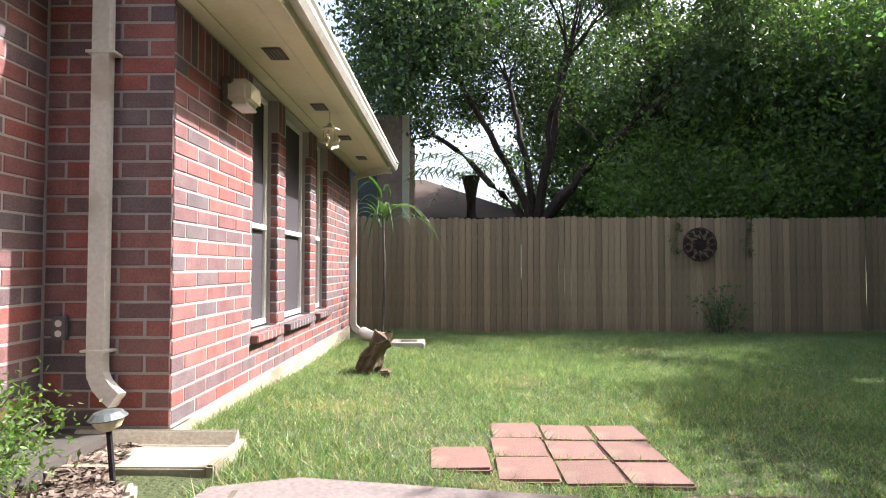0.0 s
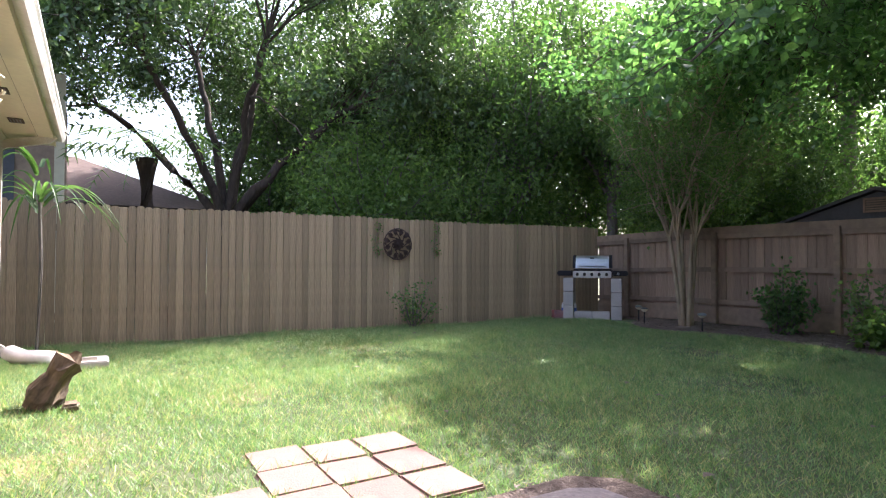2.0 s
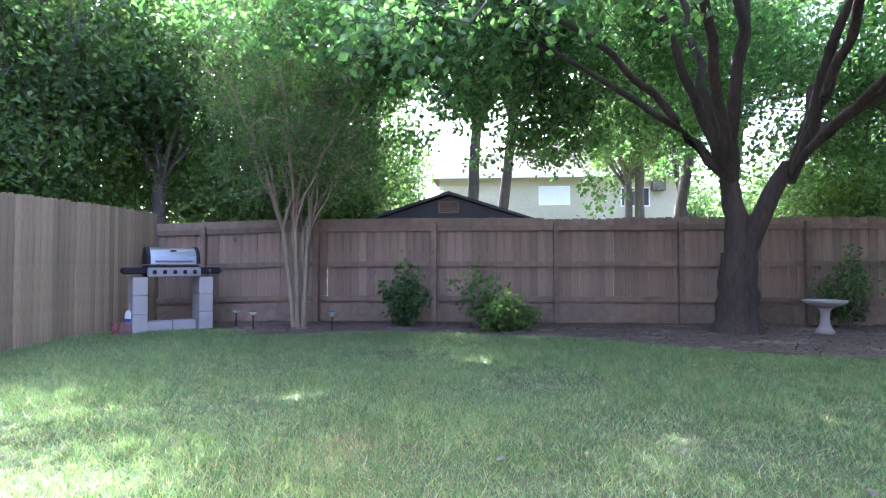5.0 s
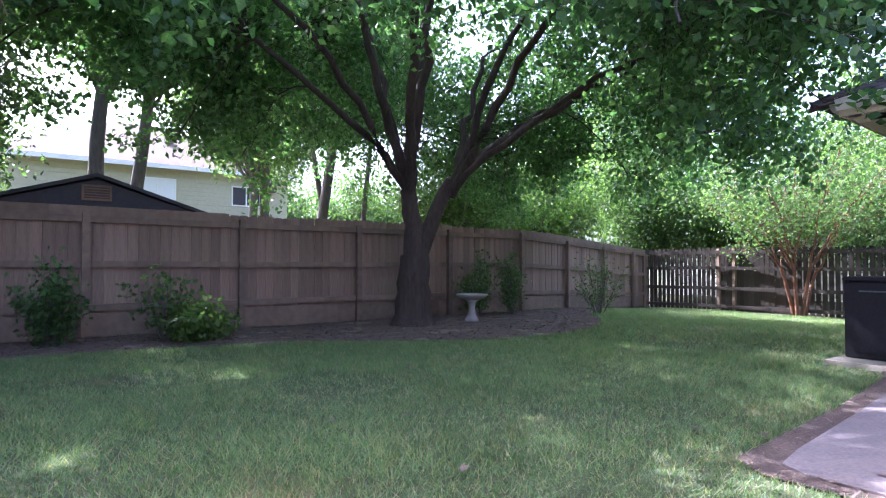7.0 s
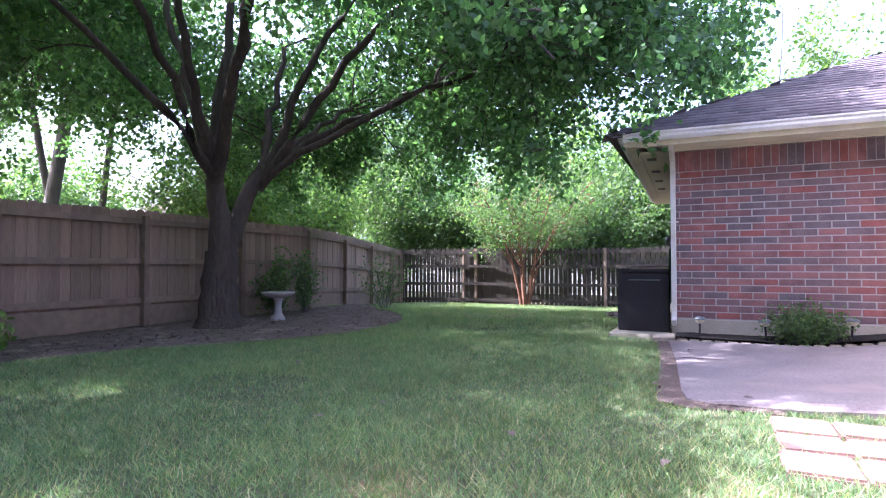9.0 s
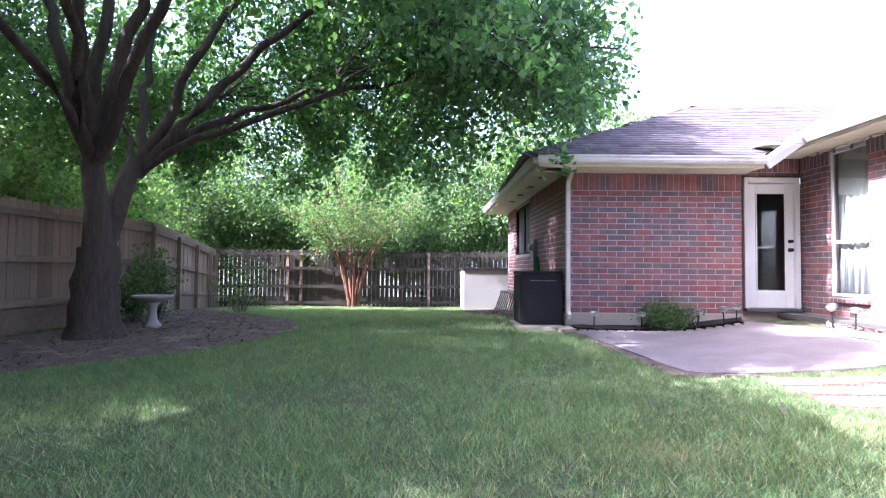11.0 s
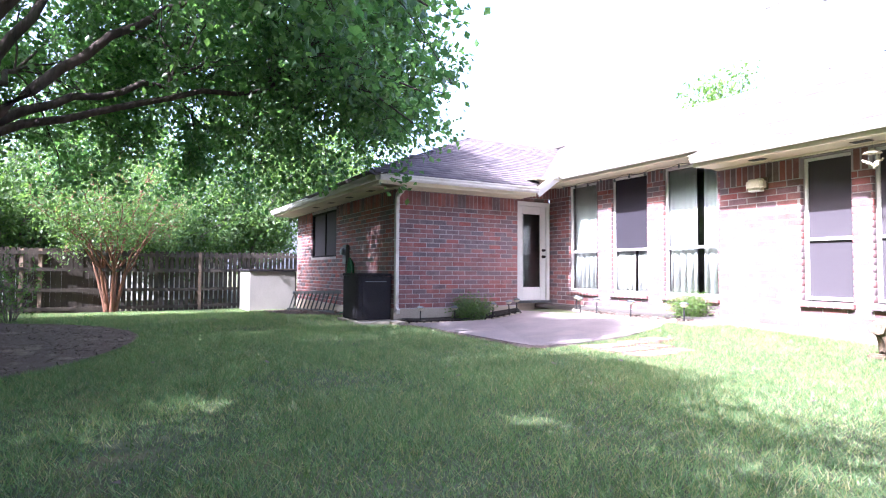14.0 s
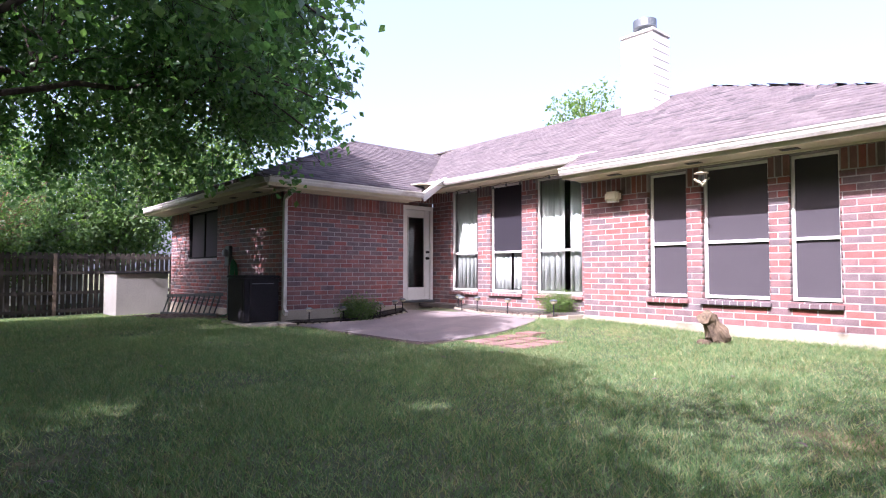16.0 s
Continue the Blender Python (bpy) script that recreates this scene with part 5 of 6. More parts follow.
# soffit vents
for x in (-0.75, -1.95, -3.1, -4.2):
    v = thing("soffit_vent", "dark louvred vent in the cream soffit", "vent", group="soffit vents", at=(x, 0.27, SOFF - 0.002))
    part("frame", boxed((-0.10, -0.06, -0.006), (0.10, 0.06, -0.001), 0.002), M_STAINSHADE, v)
    for k in range(4):
        part("slat", boxed((-0.085, -0.045 + k * 0.025, -0.010), (0.085, -0.037 + k * 0.025, -0.0065)), M_ALU, v)
for s in (0.5, 1.6, 2.7, 3.8):
    v = thing("soffit_vent", "dark louvred vent in the cream soffit", "vent", group="soffit vents")
    v.matrix_basis = SIDE @ pose(s, 0.26, SOFF - 0.002)
    part("frame", boxed((-0.10, -0.06, -0.006), (0.10, 0.06, -0.001), 0.002), M_STAINSHADE, v)
    for k in range(4):
        part("slat", boxed((-0.085, -0.045 + k * 0.025, -0.010), (0.085, -0.037 + k * 0.025, -0.0065)), M_ALU, v)

# wall lamp
wl = thing("wall_lamp", "cream boxy flood lamp mounted high on brick", "lamp", at=(-0.62, 0, 2.12))
part("mount_box", boxed((-0.10, 0.002, -0.06), (0.06, 0.05, 0.10), 0.006), M_STAINSHADE, wl)
part("housing", boxed((-0.12, 0.05, -0.075), (0.11, 0.19, 0.075), 0.03), M_BRASS, wl)
part("lens", boxed((-0.09, 0.07, -0.09), (0.08, 0.17, -0.074), 0.006), M_WHITE, wl)

# wind chime under the eave
wc = thing("wind_chime", "hanging pagoda wind chime with pale birds", "wind chime", at=(-2.08, 0.33, SOFF))
cb = bmesh.new()
sweep(cb, [(0, 0, 0), (0.002, 0, -0.12)], ngon(0.002, 5))
part("cord", cb, M_ALU, wc)
part("roof", lathe(bmesh.new(), [(0.012, -0.11), (0.03, -0.135), (0.085, -0.16), (0.09, -0.17), (0.02, -0.172)], 12), M_BRASS, wc)
for k in range(5):
    a = k * 1.2566
    cb = bmesh.new()
    sweep(cb, [(0.05 * math.cos(a), 0.05 * math.sin(a), -0.17), (0.055 * math.cos(a), 0.055 * math.sin(a), -0.24 - 0.03 * (k % 3))], ngon(0.0015, 4))
    part("string", cb, M_ALU, wc)
    bb = bmesh.new()
    sweep(bb, [(-0.04, 0, 0), (-0.01, 0.005, 0.012), (0.03, 0, 0.0), (0.05, 0, 0.015)], [(-0.012, -0.008), (0.012, -0.008), (0.004, 0.012), (-0.004, 0.012)])
    b = part("bird", bb, M_BRASS, wc)
    b.matrix_basis = pose(0.055 * math.cos(a), 0.055 * math.sin(a), -0.26 - 0.03 * (k % 3), 0, -25, k * 70)

# string of bulbs along the bay eave
sb = thing("string_lights", "drooping string of small bulbs under the bay eave", "string lights", at=(0, 0, 0))
sag = bmesh.new()
pts = []
for k in range(41):
    t = k / 40
    pts.append((0.5 + 3.6 * t, BAY_Y + 0.10, 2.76 - 0.05 * abs(math.sin(t * math.pi * 6))))
sweep(sag, pts, ngon(0.004, 5))
part("cable", sag, M_CHARCOAL, sb)
for k in range(3, 40, 4):
    part("bulb", lathe(bmesh.new(), [(0.01, 0), (0.012, -0.02), (0.022, -0.04), (0.02, -0.06), (0.004, -0.07)], 10, pts[k]), M_ALU, sb)

# outlet on the return wall
ot = thing("wall_outlet", "grey weatherproof double outlet on brick", "outlet", at=(0.002, -0.545, 0.77))
part("plate", boxed((0, -0.038, -0.058), (0.028, 0.038, 0.058), 0.005), M_ALU, ot)
for z in (0.025, -0.025):
    part("socket", lathe(bmesh.new(), [(0.017, 0), (0.017, 0.003), (0.003, 0.0035)], 14), M_PLASTICW, ot).matrix_basis = Matrix.Translation((0.0285, 0, z)) @ pose(0, 0, 0, 0, 90, 0)

# splash block: a tray with raised rims, open at its foot
sp = bmesh.new()
prof = [(-0.19, 0), (0.19, 0), (0.19, 0.05), (0.165, 0.055), (0.13, 0.035), (0.0, 0.025), (-0.13, 0.04), (-0.165, 0.105), (-0.19, 0.10)]
sweep(sp, [(0, 0, 0), (0.4, 0, 0), (0.78, 0, 0)], prof)
box(sp, (0.775, -0.19, 0), (0.82, 0.19, 0.06), 0.008)
bmesh.ops.bevel(sp, geom=[e for e in sp.edges if e.calc_length() > 0.3], offset=0.006, segments=2, affect="EDGES")
o = part("splash_block", sp, M_CONC)
o.matrix_basis = pose(0.24, -0.42, gz(0.2, -0.1) - 0.02, 0, 0, 90)
tagged(o, "pale concrete splash block below the downspout", "splash block")


def path_light(x, y, tilt=0.0, h=0.27):
    t = thing("path_light", "small grey solar path light on a stake", "garden light", group="solar path lights", at=(x, y, gz(x, y)))
    t.rotation_euler = (radians(tilt), radians(tilt * 0.6), 0)
    s = bmesh.new()
    sweep(s, [(0, 0, -0.05), (0, 0, h - 0.04)], ngon(0.011, 8))
    part("stake", s, M_CHARCOAL, t)
    part("lens", lathe(bmesh.new(), [(0.02, h - 0.045), (0.045, h - 0.03), (0.058, h - 0.005), (0.06, h)], 18), M_BRASS, t, "clouded lens")
    part("cap", lathe(bmesh.new(), [(0.066, h + 0.001), (0.072, h + 0.006), (0.05, h + 0.028), (0.02, h + 0.036), (0.004, h + 0.037)], 18), M_ALU, t, "grey domed cap")


for x, y, tl in ((0.57, 0.06, 4), (3.25, -0.2, 5), (2.85, 0.05, -8), (2.35, 0.12, 3), (1.45, 0.24, 6), (3.65, 2.95, 2), (3.66, 2.25, -3), (3.66, 1.45, 4), (3.7, 1.05, -4), (3.75, 0.85, 3),
                 (-3.3, 9.2, 5), (-4.55, 9.35, -6), (-5.0, 9.75, 4)):
    path_light(x, y, tl)

# scalloped bed edging
for poly, rng_ in ((BED_ANNEX, range(2, 5)), (BED_BAY, range(1, 5))):
    e = thing("bed_edging", "low row of pale scalloped concrete edging", "edging", kind="structure")
    for i in rng_:
        a, b = Vector(poly[i]), Vector(poly[(i + 1) % len(poly)])
        n = max(1, int((b - a).length / 0.13))
        for k in range(n):
            p = a.lerp(b, (k + 0.5) / n)
            ang = math.degrees(math.atan2(b.y - a.y, b.x - a.x))
            part("edging_stone", boxed((-0.062, -0.022, -0.05), (0.062, 0.022, 0.045), 0.014, pose(p.x, p.y, gz(p.x, p.y), 0, random.uniform(-4, 4), ang)), M_CONC, e)


# ---- shrubs ----
def shrub(label, x, y, h, r, n, leafm, size, seed, wispy=0.5, name="shrub", aspect=0.4, per=12):
    rng = random.Random(seed)
    z0 = gz(x, y)
    t = thing(name, label, "shrub", at=(x, y, z0))
    V, F, tips = [], [], []
    for k in range(n):
        a = rng.uniform(0, 6.283)
        rr = r * math.sqrt(rng.random())
        top = Vector((rr * math.cos(a), rr * math.sin(a), h * rng.uniform(0.55, 1.0) * (1 - 0.35 * rr / r)))
        root = Vector((0.12 * rr * math.cos(a), 0.12 * rr * math.sin(a), -0.03))
        pts = bezier(root, root.lerp(top, 0.5) + Vector((0, 0, 0.25 * h * wispy)), top, 6)
        tube(V, F, pts, [0.009 * (1 - 0.8 * i / 6) + 0.001 for i in range(7)], 4)
        for i in range(2, 7):
            tips.append(tuple(pts[i]))
            tips.append(tuple(pts[i].lerp(pts[i - 1], 0.5)))
    raw("stem", [tuple(v) for v in V], F, M_BARK_GREY, t)
    leaves_mesh("foliage", tips, per, 0.05 + 0.05 * r, size, leafm, t, seed, 0.0, aspect)
    return t


shrub("arching shrub with fine bright leaves in the bed", 0.86, -0.42, 0.52, 0.36, 40, M_LEAF_LIGHT, 0.032, 81, 0.5, per=16)
shrub("soft green fine-leaved bush against the brick", 3.80, 1.85, 0.48, 0.42, 44, M_LEAF_MID, 0.05, 82, 0.6, per=10)
shrub("thin upright shrub in front of the fence", -6.5, 5.7, 1.0, 0.45, 13, M_LEAF_MID, 0.065, 83, 0.3, per=4, aspect=0.5)
shrub("dense dark rose bush against the fence", -2.35, 9.8, 1.2, 0.38, 22, M_LEAF_PEAR, 0.075, 84, 0.3, per=6, aspect=0.65)
shrub("sprawling leafy shrub against the fence", -1.1, 9.6, 1.25, 0.5, 11, M_LEAF_MID, 0.08, 85, 0.4, per=4, aspect=0.65)
shrub("low trailing leafy shoots at the bed edge", -0.75, 9.35, 0.55, 0.5, 16, M_LEAF_LIGHT, 0.09, 86, 0.3, per=8, aspect=0.65)
shrub("slim young shrub beside the fence", 5.2, 10.0, 1.5, 0.35, 12, M_LEAF_MID, 0.08, 87, 0.2, per=8, aspect=0.5)
shrub("wispy green shrub at the bed corner", 6.9, 9.2, 1.5, 0.6, 14, M_LEAF_MID, 0.07, 88, 0.3, per=5, aspect=0.5)
shrub("leafy sapling by the stone bird bath", 4.3, 9.9, 1.3, 0.4, 14, M_LEAF_MID, 0.08, 89, 0.3, per=8, aspect=0.5)
# strappy plant at the far house corner
sg = thing("strappy_plant", "tall plant with long arching grassy leaves", "plant", at=(-5.75, 0.35, gz(-5.75, 0.35)))
rngG = random.Random(4)
for k in range(22):
    a, ln = rngG.uniform(0, 6.28), rngG.uniform(0.45, 1.05)
    d = Vector((math.cos(a), math.sin(a), 0))
    base = Vector((0.05 * math.cos(a), 0.05 * math.sin(a), rngG.uniform(1.6, 2.25)))
    pts = bezier(base, base + d * ln * 0.45 + Vector((0, 0, 0.65 * ln)), base + d * ln + Vector((0, 0, -0.35 * ln)), 9)
    bm = bmesh.new()
    rows = []
    for i, p in enumerate(pts):
        wv = 0.022 * (1 - (i / 9) ** 2) + 0.002
        s = Vector((-d.y, d.x, 0)) * wv
        rows.append((bm.verts.new(p - s), bm.verts.new(p - Vector((0, 0, 0.008))), bm.verts.new(p + s)))
    for q, w in zip(rows, rows[1:]):
        bm.faces.new((q[0], q[1], w[1], w[0]))
        bm.faces.new((q[1], q[2], w[2], w[1]))
    part("leaf_blade", bm, M_LEAF_MID, sg)
st = bmesh.new()
for dx in (-0.05, 0.03, 0.06):
    sweep(st, [(dx, 0, -0.05), (dx * 1.2, 0.03, 1.1), (dx * 0.5, 0, 2.0)], ngon(0.018, 6))
part("stalk", st, M_BARK_GREY, sg)

# climbing vine on the side fence
for yv, zt in ((5.15, 1.85), (6.35, 1.85)):
    vn = thing("fence_vine", "thin ivy trailing down the fence boards", "vine", at=(FA + 0.02, yv, 0.0))
    vb = bmesh.new()
    pts = [(0.012, 0.04 * math.sin(k * 1.3), zt - 0.09 * k) for k in range(7)]
    sweep(vb, pts, ngon(0.004, 5), (0, 1, 0))
    part("stem", vb, M_BARK_GREY, vn)
    leaves_mesh("foliage", pts, 16, (0.012, 0.05, 0.05), 0.045, M_LEAF_MID, vn, 91)

# ---- log, slab and hose reel near the corner ----
lg = thing("driftwood_log", "weathered grey-brown split log leaning in the grass", "log", at=(-2.42, 0.62, gz(-2.42, 0.62)))
rngK = random.Random(8)
lb = bmesh.new()
rings = []
for i in range(10):
    t = i / 9
    r = 0.125 - 0.02 * t + 0.02 * math.sin(t * 7)
    ring = []
    for k in range(18):
        a = 2 * math.pi * k / 18
        q = r * (1 + 0.22 * math.sin(a * 5 + t * 2.0) * 0.6 + rngK.uniform(-0.09, 0.09))
        ring.append(lb.verts.new((q * math.cos(a), q * math.sin(a) * 0.8, 0.36 * t + rngK.uniform(-0.012, 0.012) + (0.05 * math.sin(a * 3) if i == 9 else 0))))
    rings.append(ring)
for a, b in zip(rings, rings[1:]):
    for k in range(18):
        lb.faces.new((a[k], a[(k + 1) % 18], b[(k + 1) % 18], b[k]))
lb.faces.new(rings[0])
lb.faces.new(rings[-1])
part("trunk", lb, M_LOG, lg).matrix_basis = pose(0.0, -0.02, 0.03, -28, 18, 0)
part("chip", boxed((0.05, 0.12, -0.01), (0.2, 0.22, 0.05), 0.015), M_LOG, lg)
ws = thing("stepping_block", "grey concrete block lying in the grass", "block", at=(-4.35, 0.85, gz(-4.35, 0.85)))
part("slab", boxed((-0.2, -0.22, -0.03), (0.2, 0.2, 0.07), 0.012), M_GREY, ws)
# no real hole: a dark plate on top paints the shade inside it
part("hollow", boxed((-0.1, -0.1, 0.0695), (0.1, 0.1, 0.0735)), M_STAINSHADE, ws)
wr = thing("drain_extension", "crumpled white drain sleeve under the downspout", "drain sleeve", at=(-4.72, 0.28, gz(-4.72, 0.28)))
db = bmesh.new()
pts = [(-0.2, -0.1, 0.12), (-0.12, -0.02, 0.08), (0.0, 0.06, 0.07), (0.1, 0.16, 0.08), (0.16, 0.3, 0.07)]
sweep(db, pts, ngon(0.075, 14))
for i, v in enumerate(db.verts):
    v.co += Vector((0.012 * math.sin(i * 2.3), 0.012 * math.cos(i * 1.7), 0.012 * math.sin(i * 3.1)))
part("sleeve", db, M_PLASTICW, wr, smooth=True)

# ---- fence ornament ----
orn = thing("fence_ornament", "dark wrought-iron flower ornament on the fence", "wall ornament", at=(FA + 0.03, 5.54, 1.45))
for k in range(8):
    a = k * math.pi / 4
    pts = []
    for i in range(17):
        t = i / 16
        ang = a + 0.9 * math.sin(t * math.pi * 1.6)
        rad = 0.07 + 0.21 * math.sin(t * math.pi * 0.75)
        pts.append((0.01 + 0.02 * math.sin(t * 3.1), rad * math.cos(ang), rad * math.sin(ang)))
    ob_ = bmesh.new()
    sweep(ob_, pts, ngon(0.009, 6), (1, 0, 0))
    part("scroll", ob_, M_IRON, orn)
for k in range(22):
    a = k * math.pi / 5 if k < 10 else (k + 0.5) * math.pi / 6
    pb = bmesh.new()
    rin, rout, half = (0.0, 0.13, 0.03) if k < 10 else (0.15, 0.27 + 0.03 * (k % 2), 0.045)
    ring = [pb.verts.new((0.03 + 0.02 * math.sin(3.14 * u_), (rin + (rout - rin) * u_) * math.cos(a) - half * w_ * math.sin(a), (rin + (rout - rin) * u_) * math.sin(a) + half * w_ * math.cos(a)))
            for u_, w_ in ((0, 0), (0.35, 0.8), (0.65, 1), (1, 0), (0.65, -1), (0.35, -0.8))]
    pb.faces.new(ring)
    bmesh.ops.solidify(pb, geom=pb.faces[:], thickness=0.004)
    part("petal", pb, M_IRON, orn)
hub = part("hub", lathe(bmesh.new(), [(0.035, 0), (0.03, 0.02), (0.005, 0.03)], 14), M_IRON, orn)
hub.matrix_basis = Matrix.Translation((0.04, 0, 0)) @ pose(0, 0, 0, 0, 90, 0)

# ---- grill ----
gr = thing("gas_grill", "steel-lidded gas grill set on grey block piers", "grill", at=(-5.78, 9.32, gz(-5.78, 9.32)), rz=40.4)
for sx in (-0.46, 0.46):
    pier = part("pier", boxed((sx - 0.1, -0.02, -0.06), (sx + 0.1, 0.48, 0.235), 0.008), M_GREY, gr, "stacked grey concrete blocks")
    for k in (1, 2):
        part("block", boxed((sx - 0.1, -0.02 + 0.004 * k, 0.005 + 0.235 * k), (sx + 0.1, 0.48, 0.235 + 0.235 * k), 0.008), M_GREY, pier)
for x0, x1 in ((-0.35, -0.01), (0.0, 0.33)):
    part("base_block", boxed((x0, 0.05, -0.06), (x1, 0.3, 0.13), 0.01), M_GREY, gr)
part("firebox", boxed((-0.38, 0.02, 0.71), (0.38, 0.5, 0.86), 0.02), M_CHARCOAL, gr)
cp = part("control_panel", boxed((-0.37, -0.06, 0.715), (0.37, 0.02, 0.83), 0.012), M_STEEL, gr, "brushed steel panel")
for k in range(5):
    kb = part("knob", lathe(bmesh.new(), [(0.03, 0), (0.03, 0.008), (0.022, 0.012), (0.02, 0.035), (0.004, 0.037)], 14), M_CHARCOAL, cp)
    kb.matrix_basis = Matrix.Translation((-0.28 + 0.14 * k, -0.06, 0.772)) @ pose(0, 0, 0, 90, 0, 0)
for sx in (-1, 1):
    part("side_shelf", boxed((sx * 0.53 - 0.15, -0.03, 0.745), (sx * 0.53 + 0.15, 0.45, 0.83), 0.02), M_CHARCOAL, gr)
part("burner_knob", lathe(bmesh.new(), [(0.025, 0), (0.02, 0.03), (0.004, 0.032)], 14), M_ALU, gr).matrix_basis = Matrix.Translation((0.5, -0.031, 0.785)) @ pose(0, 0, 0, 90, 0, 0)
lid = bmesh.new()
lp = []
for k in range(9):
    a = math.pi * k / 8
    lp.append((0.25 - 0.23 * math.cos(a), 0.875 + 0.22 * math.sin(a) ** 0.8))
va = [lid.verts.new((-0.32, y, z)) for y, z in lp]
vb_ = [lid.verts.new((0.32, y, z)) for y, z in lp]
for i in range(8):
    lid.faces.new((va[i], va[i + 1], vb_[i + 1], vb_[i]))
lid.faces.new(va + [])
lid.faces.new(vb_[::-1])
lid.faces.new((va[0], vb_[0], vb_[-1], va[-1]))
ld = part("lid", lid, M_STEEL, gr, "rounded stainless steel lid")
for sx in (-1, 1):
    eb = bmesh.new()
    q = [(y, z) for y, z in lp]
    e0 = [eb.verts.new((sx * 0.322, 0.25 + (y - 0.25) * 1.04, 0.865 + (z - 0.865) * 1.04)) for y, z in q]
    e1 = [eb.verts.new((sx * 0.375, 0.25 + (y - 0.25) * 1.04, 0.865 + (z - 0.865) * 1.04)) for y, z in q]
    for i in range(8):
        eb.faces.new((e0[i], e0[i + 1], e1[i + 1], e1[i]))
    eb.faces.new(e0)
    eb.faces.new(e1)
    part("end_cap", eb, M_CHARCOAL, ld)
hb = bmesh.new()
sweep(hb, [(-0.25, 0.03, 0.91), (-0.25, -0.03, 0.92), (0.25, -0.03, 0.92), (0.25, 0.03, 0.91)], ngon(0.011, 8))
part("handle", hb, M_STEEL, ld)
part("badge", boxed((-0.04, 0.078, 1.04), (0.04, 0.09, 1.06)), M_CHARCOAL, ld)
gr.scale = (1.0, 1.0, 1.16)
pt = thing("propane_tank", "white propane cylinder with a blue band", "gas cylinder", at=(-6.32, 9.22, gz(-6.32, 9.22)))
part("body", lathe(bmesh.new(), [(0.1, 0), (0.14, 0.03), (0.15, 0.08), (0.15, 0.27), (0.13, 0.33), (0.06, 0.36)], 20), M_PLASTICW, pt)
part("band", lathe(bmesh.new(), [(0.151, 0.12), (0.153, 0.122), (0.153, 0.22), (0.151, 0.222)], 20), M_BLUE, pt)
part("collar", lathe(bmesh.new(), [(0.09, 0.36), (0.09, 0.45), (0.082, 0.45), (0.08, 0.37)], 16), M_PLASTICW, pt)
for k in range(6):
    o = part("loose_brick", boxed((-0.1, -0.05, 0), (0.1, 0.05, 0.062), 0.005), M_BRICK)
    o.matrix_basis = pose(-6.42 + 0.02 * (k % 2) + 0.11 * (k % 2), 8.98 - 0.04 * (k % 2), gz(-6.4, 9.0) + 0.063 * (k // 2) - 0.005, 0, 0, 35 + 5 * k)
    tagged(o, "loose red brick stacked beside the grill", "brick", group="brick stack")

# ---- bird bath ----
bb = thing("bird_bath", "grey stone bird bath on a flared pedestal", "bird bath", at=(3.62, 9.3, gz(3.62, 9.3)))
part("pedestal", lathe(bmesh.new(), [(0.13, -0.03), (0.135, 0.05), (0.11, 0.08), (0.075, 0.14), (0.06, 0.27), (0.075, 0.36), (0.12, 0.41)], 20), M_GREY, bb, smooth=True)
part("bowl", lathe(bmesh.new(), [(0.11, 0.41), (0.22, 0.44), (0.30, 0.49), (0.315, 0.52), (0.30, 0.525), (0.26, 0.49), (0.12, 0.465), (0.01, 0.46)], 28), M_GREY, bb, smooth=True)

bb.scale = (0.88, 0.88, 0.9)

# ---- side of the annex ----
ac = thing("storage_cabinet", "dark charcoal resin storage cabinet with inset panel", "cabinet", at=(4.45, 3.62, gz(4.45, 3.62)), rz=2)
part("body", boxed((-0.36, -0.30, 0.04), (0.36, 0.33, 0.80), 0.012), M_CHARCOAL, ac)
part("lid", boxed((-0.375, -0.315, 0.805), (0.375, 0.345, 0.85), 0.014), M_CHARCOAL, ac)
part("door_panel", boxed((-0.372, -0.22, 0.10), (-0.359, 0.25, 0.72), 0.005), M_CHARCOAL, ac)
part("side_panel", boxed((-0.3, 0.329, 0.1), (0.3, 0.34, 0.72), 0.005), M_CHARCOAL, ac)
part("handle", boxed((-0.385, -0.2, 0.70), (-0.372, 0.2, 0.715), 0.003), M_ALU, ac)
tagged(part("concrete_pad", boxed((3.75, 3.3, -0.1), (4.95, 4.02, gz(4.4, 3.7) + 0.035), 0.01), M_CONC), "pale concrete pad under the dark cabinet", "pad", kind="structure")
tagged(part("splash_pad", prism([(3.55, 3.22), (4.02, 3.24), (3.98, 3.5), (3.45, 3.45)], -0.05, gz(3.7, 3.3) + 0.05), M_CONC), "worn concrete splash pad at the downspout", "splash pad", kind="structure")
M_LADDER = mat("weathered_ladder", (0.075, 0.092, 0.10), (0.05, 0.062, 0.068), 0.5, 0.4)
ldr = thing("ladder", "aluminium ladder lying on edge along the wall", "ladder", at=(0, 0, 0))
p0, p1 = Vector((6.25, 3.66, gz(6.2, 3.6) + 0.04)), Vector((9.6, 3.85, gz(9.6, 3.8) + 0.06))
lift, back_ = Vector((0.0, -0.14, 0.42)), 0
for off in (Vector((0, 0, 0)), lift):
    b_ = bmesh.new()
    sweep(b_, [p0 + off, p1 + off], [(-0.012, -0.035), (0.012, -0.035), (0.012, -0.03), (-0.004, -0.03), (-0.004, 0.03), (0.012, 0.03), (0.012, 0.035), (-0.012, 0.035)])
    part("rail", b_, M_LADDER, ldr)
for k in range(12):
    q = p0.lerp(p1, (k + 0.5) / 12)
    b_ = bmesh.new()
    sweep(b_, [q, q + lift], ngon(0.016, 8))
    part("rung", b_, M_LADDER, ldr)
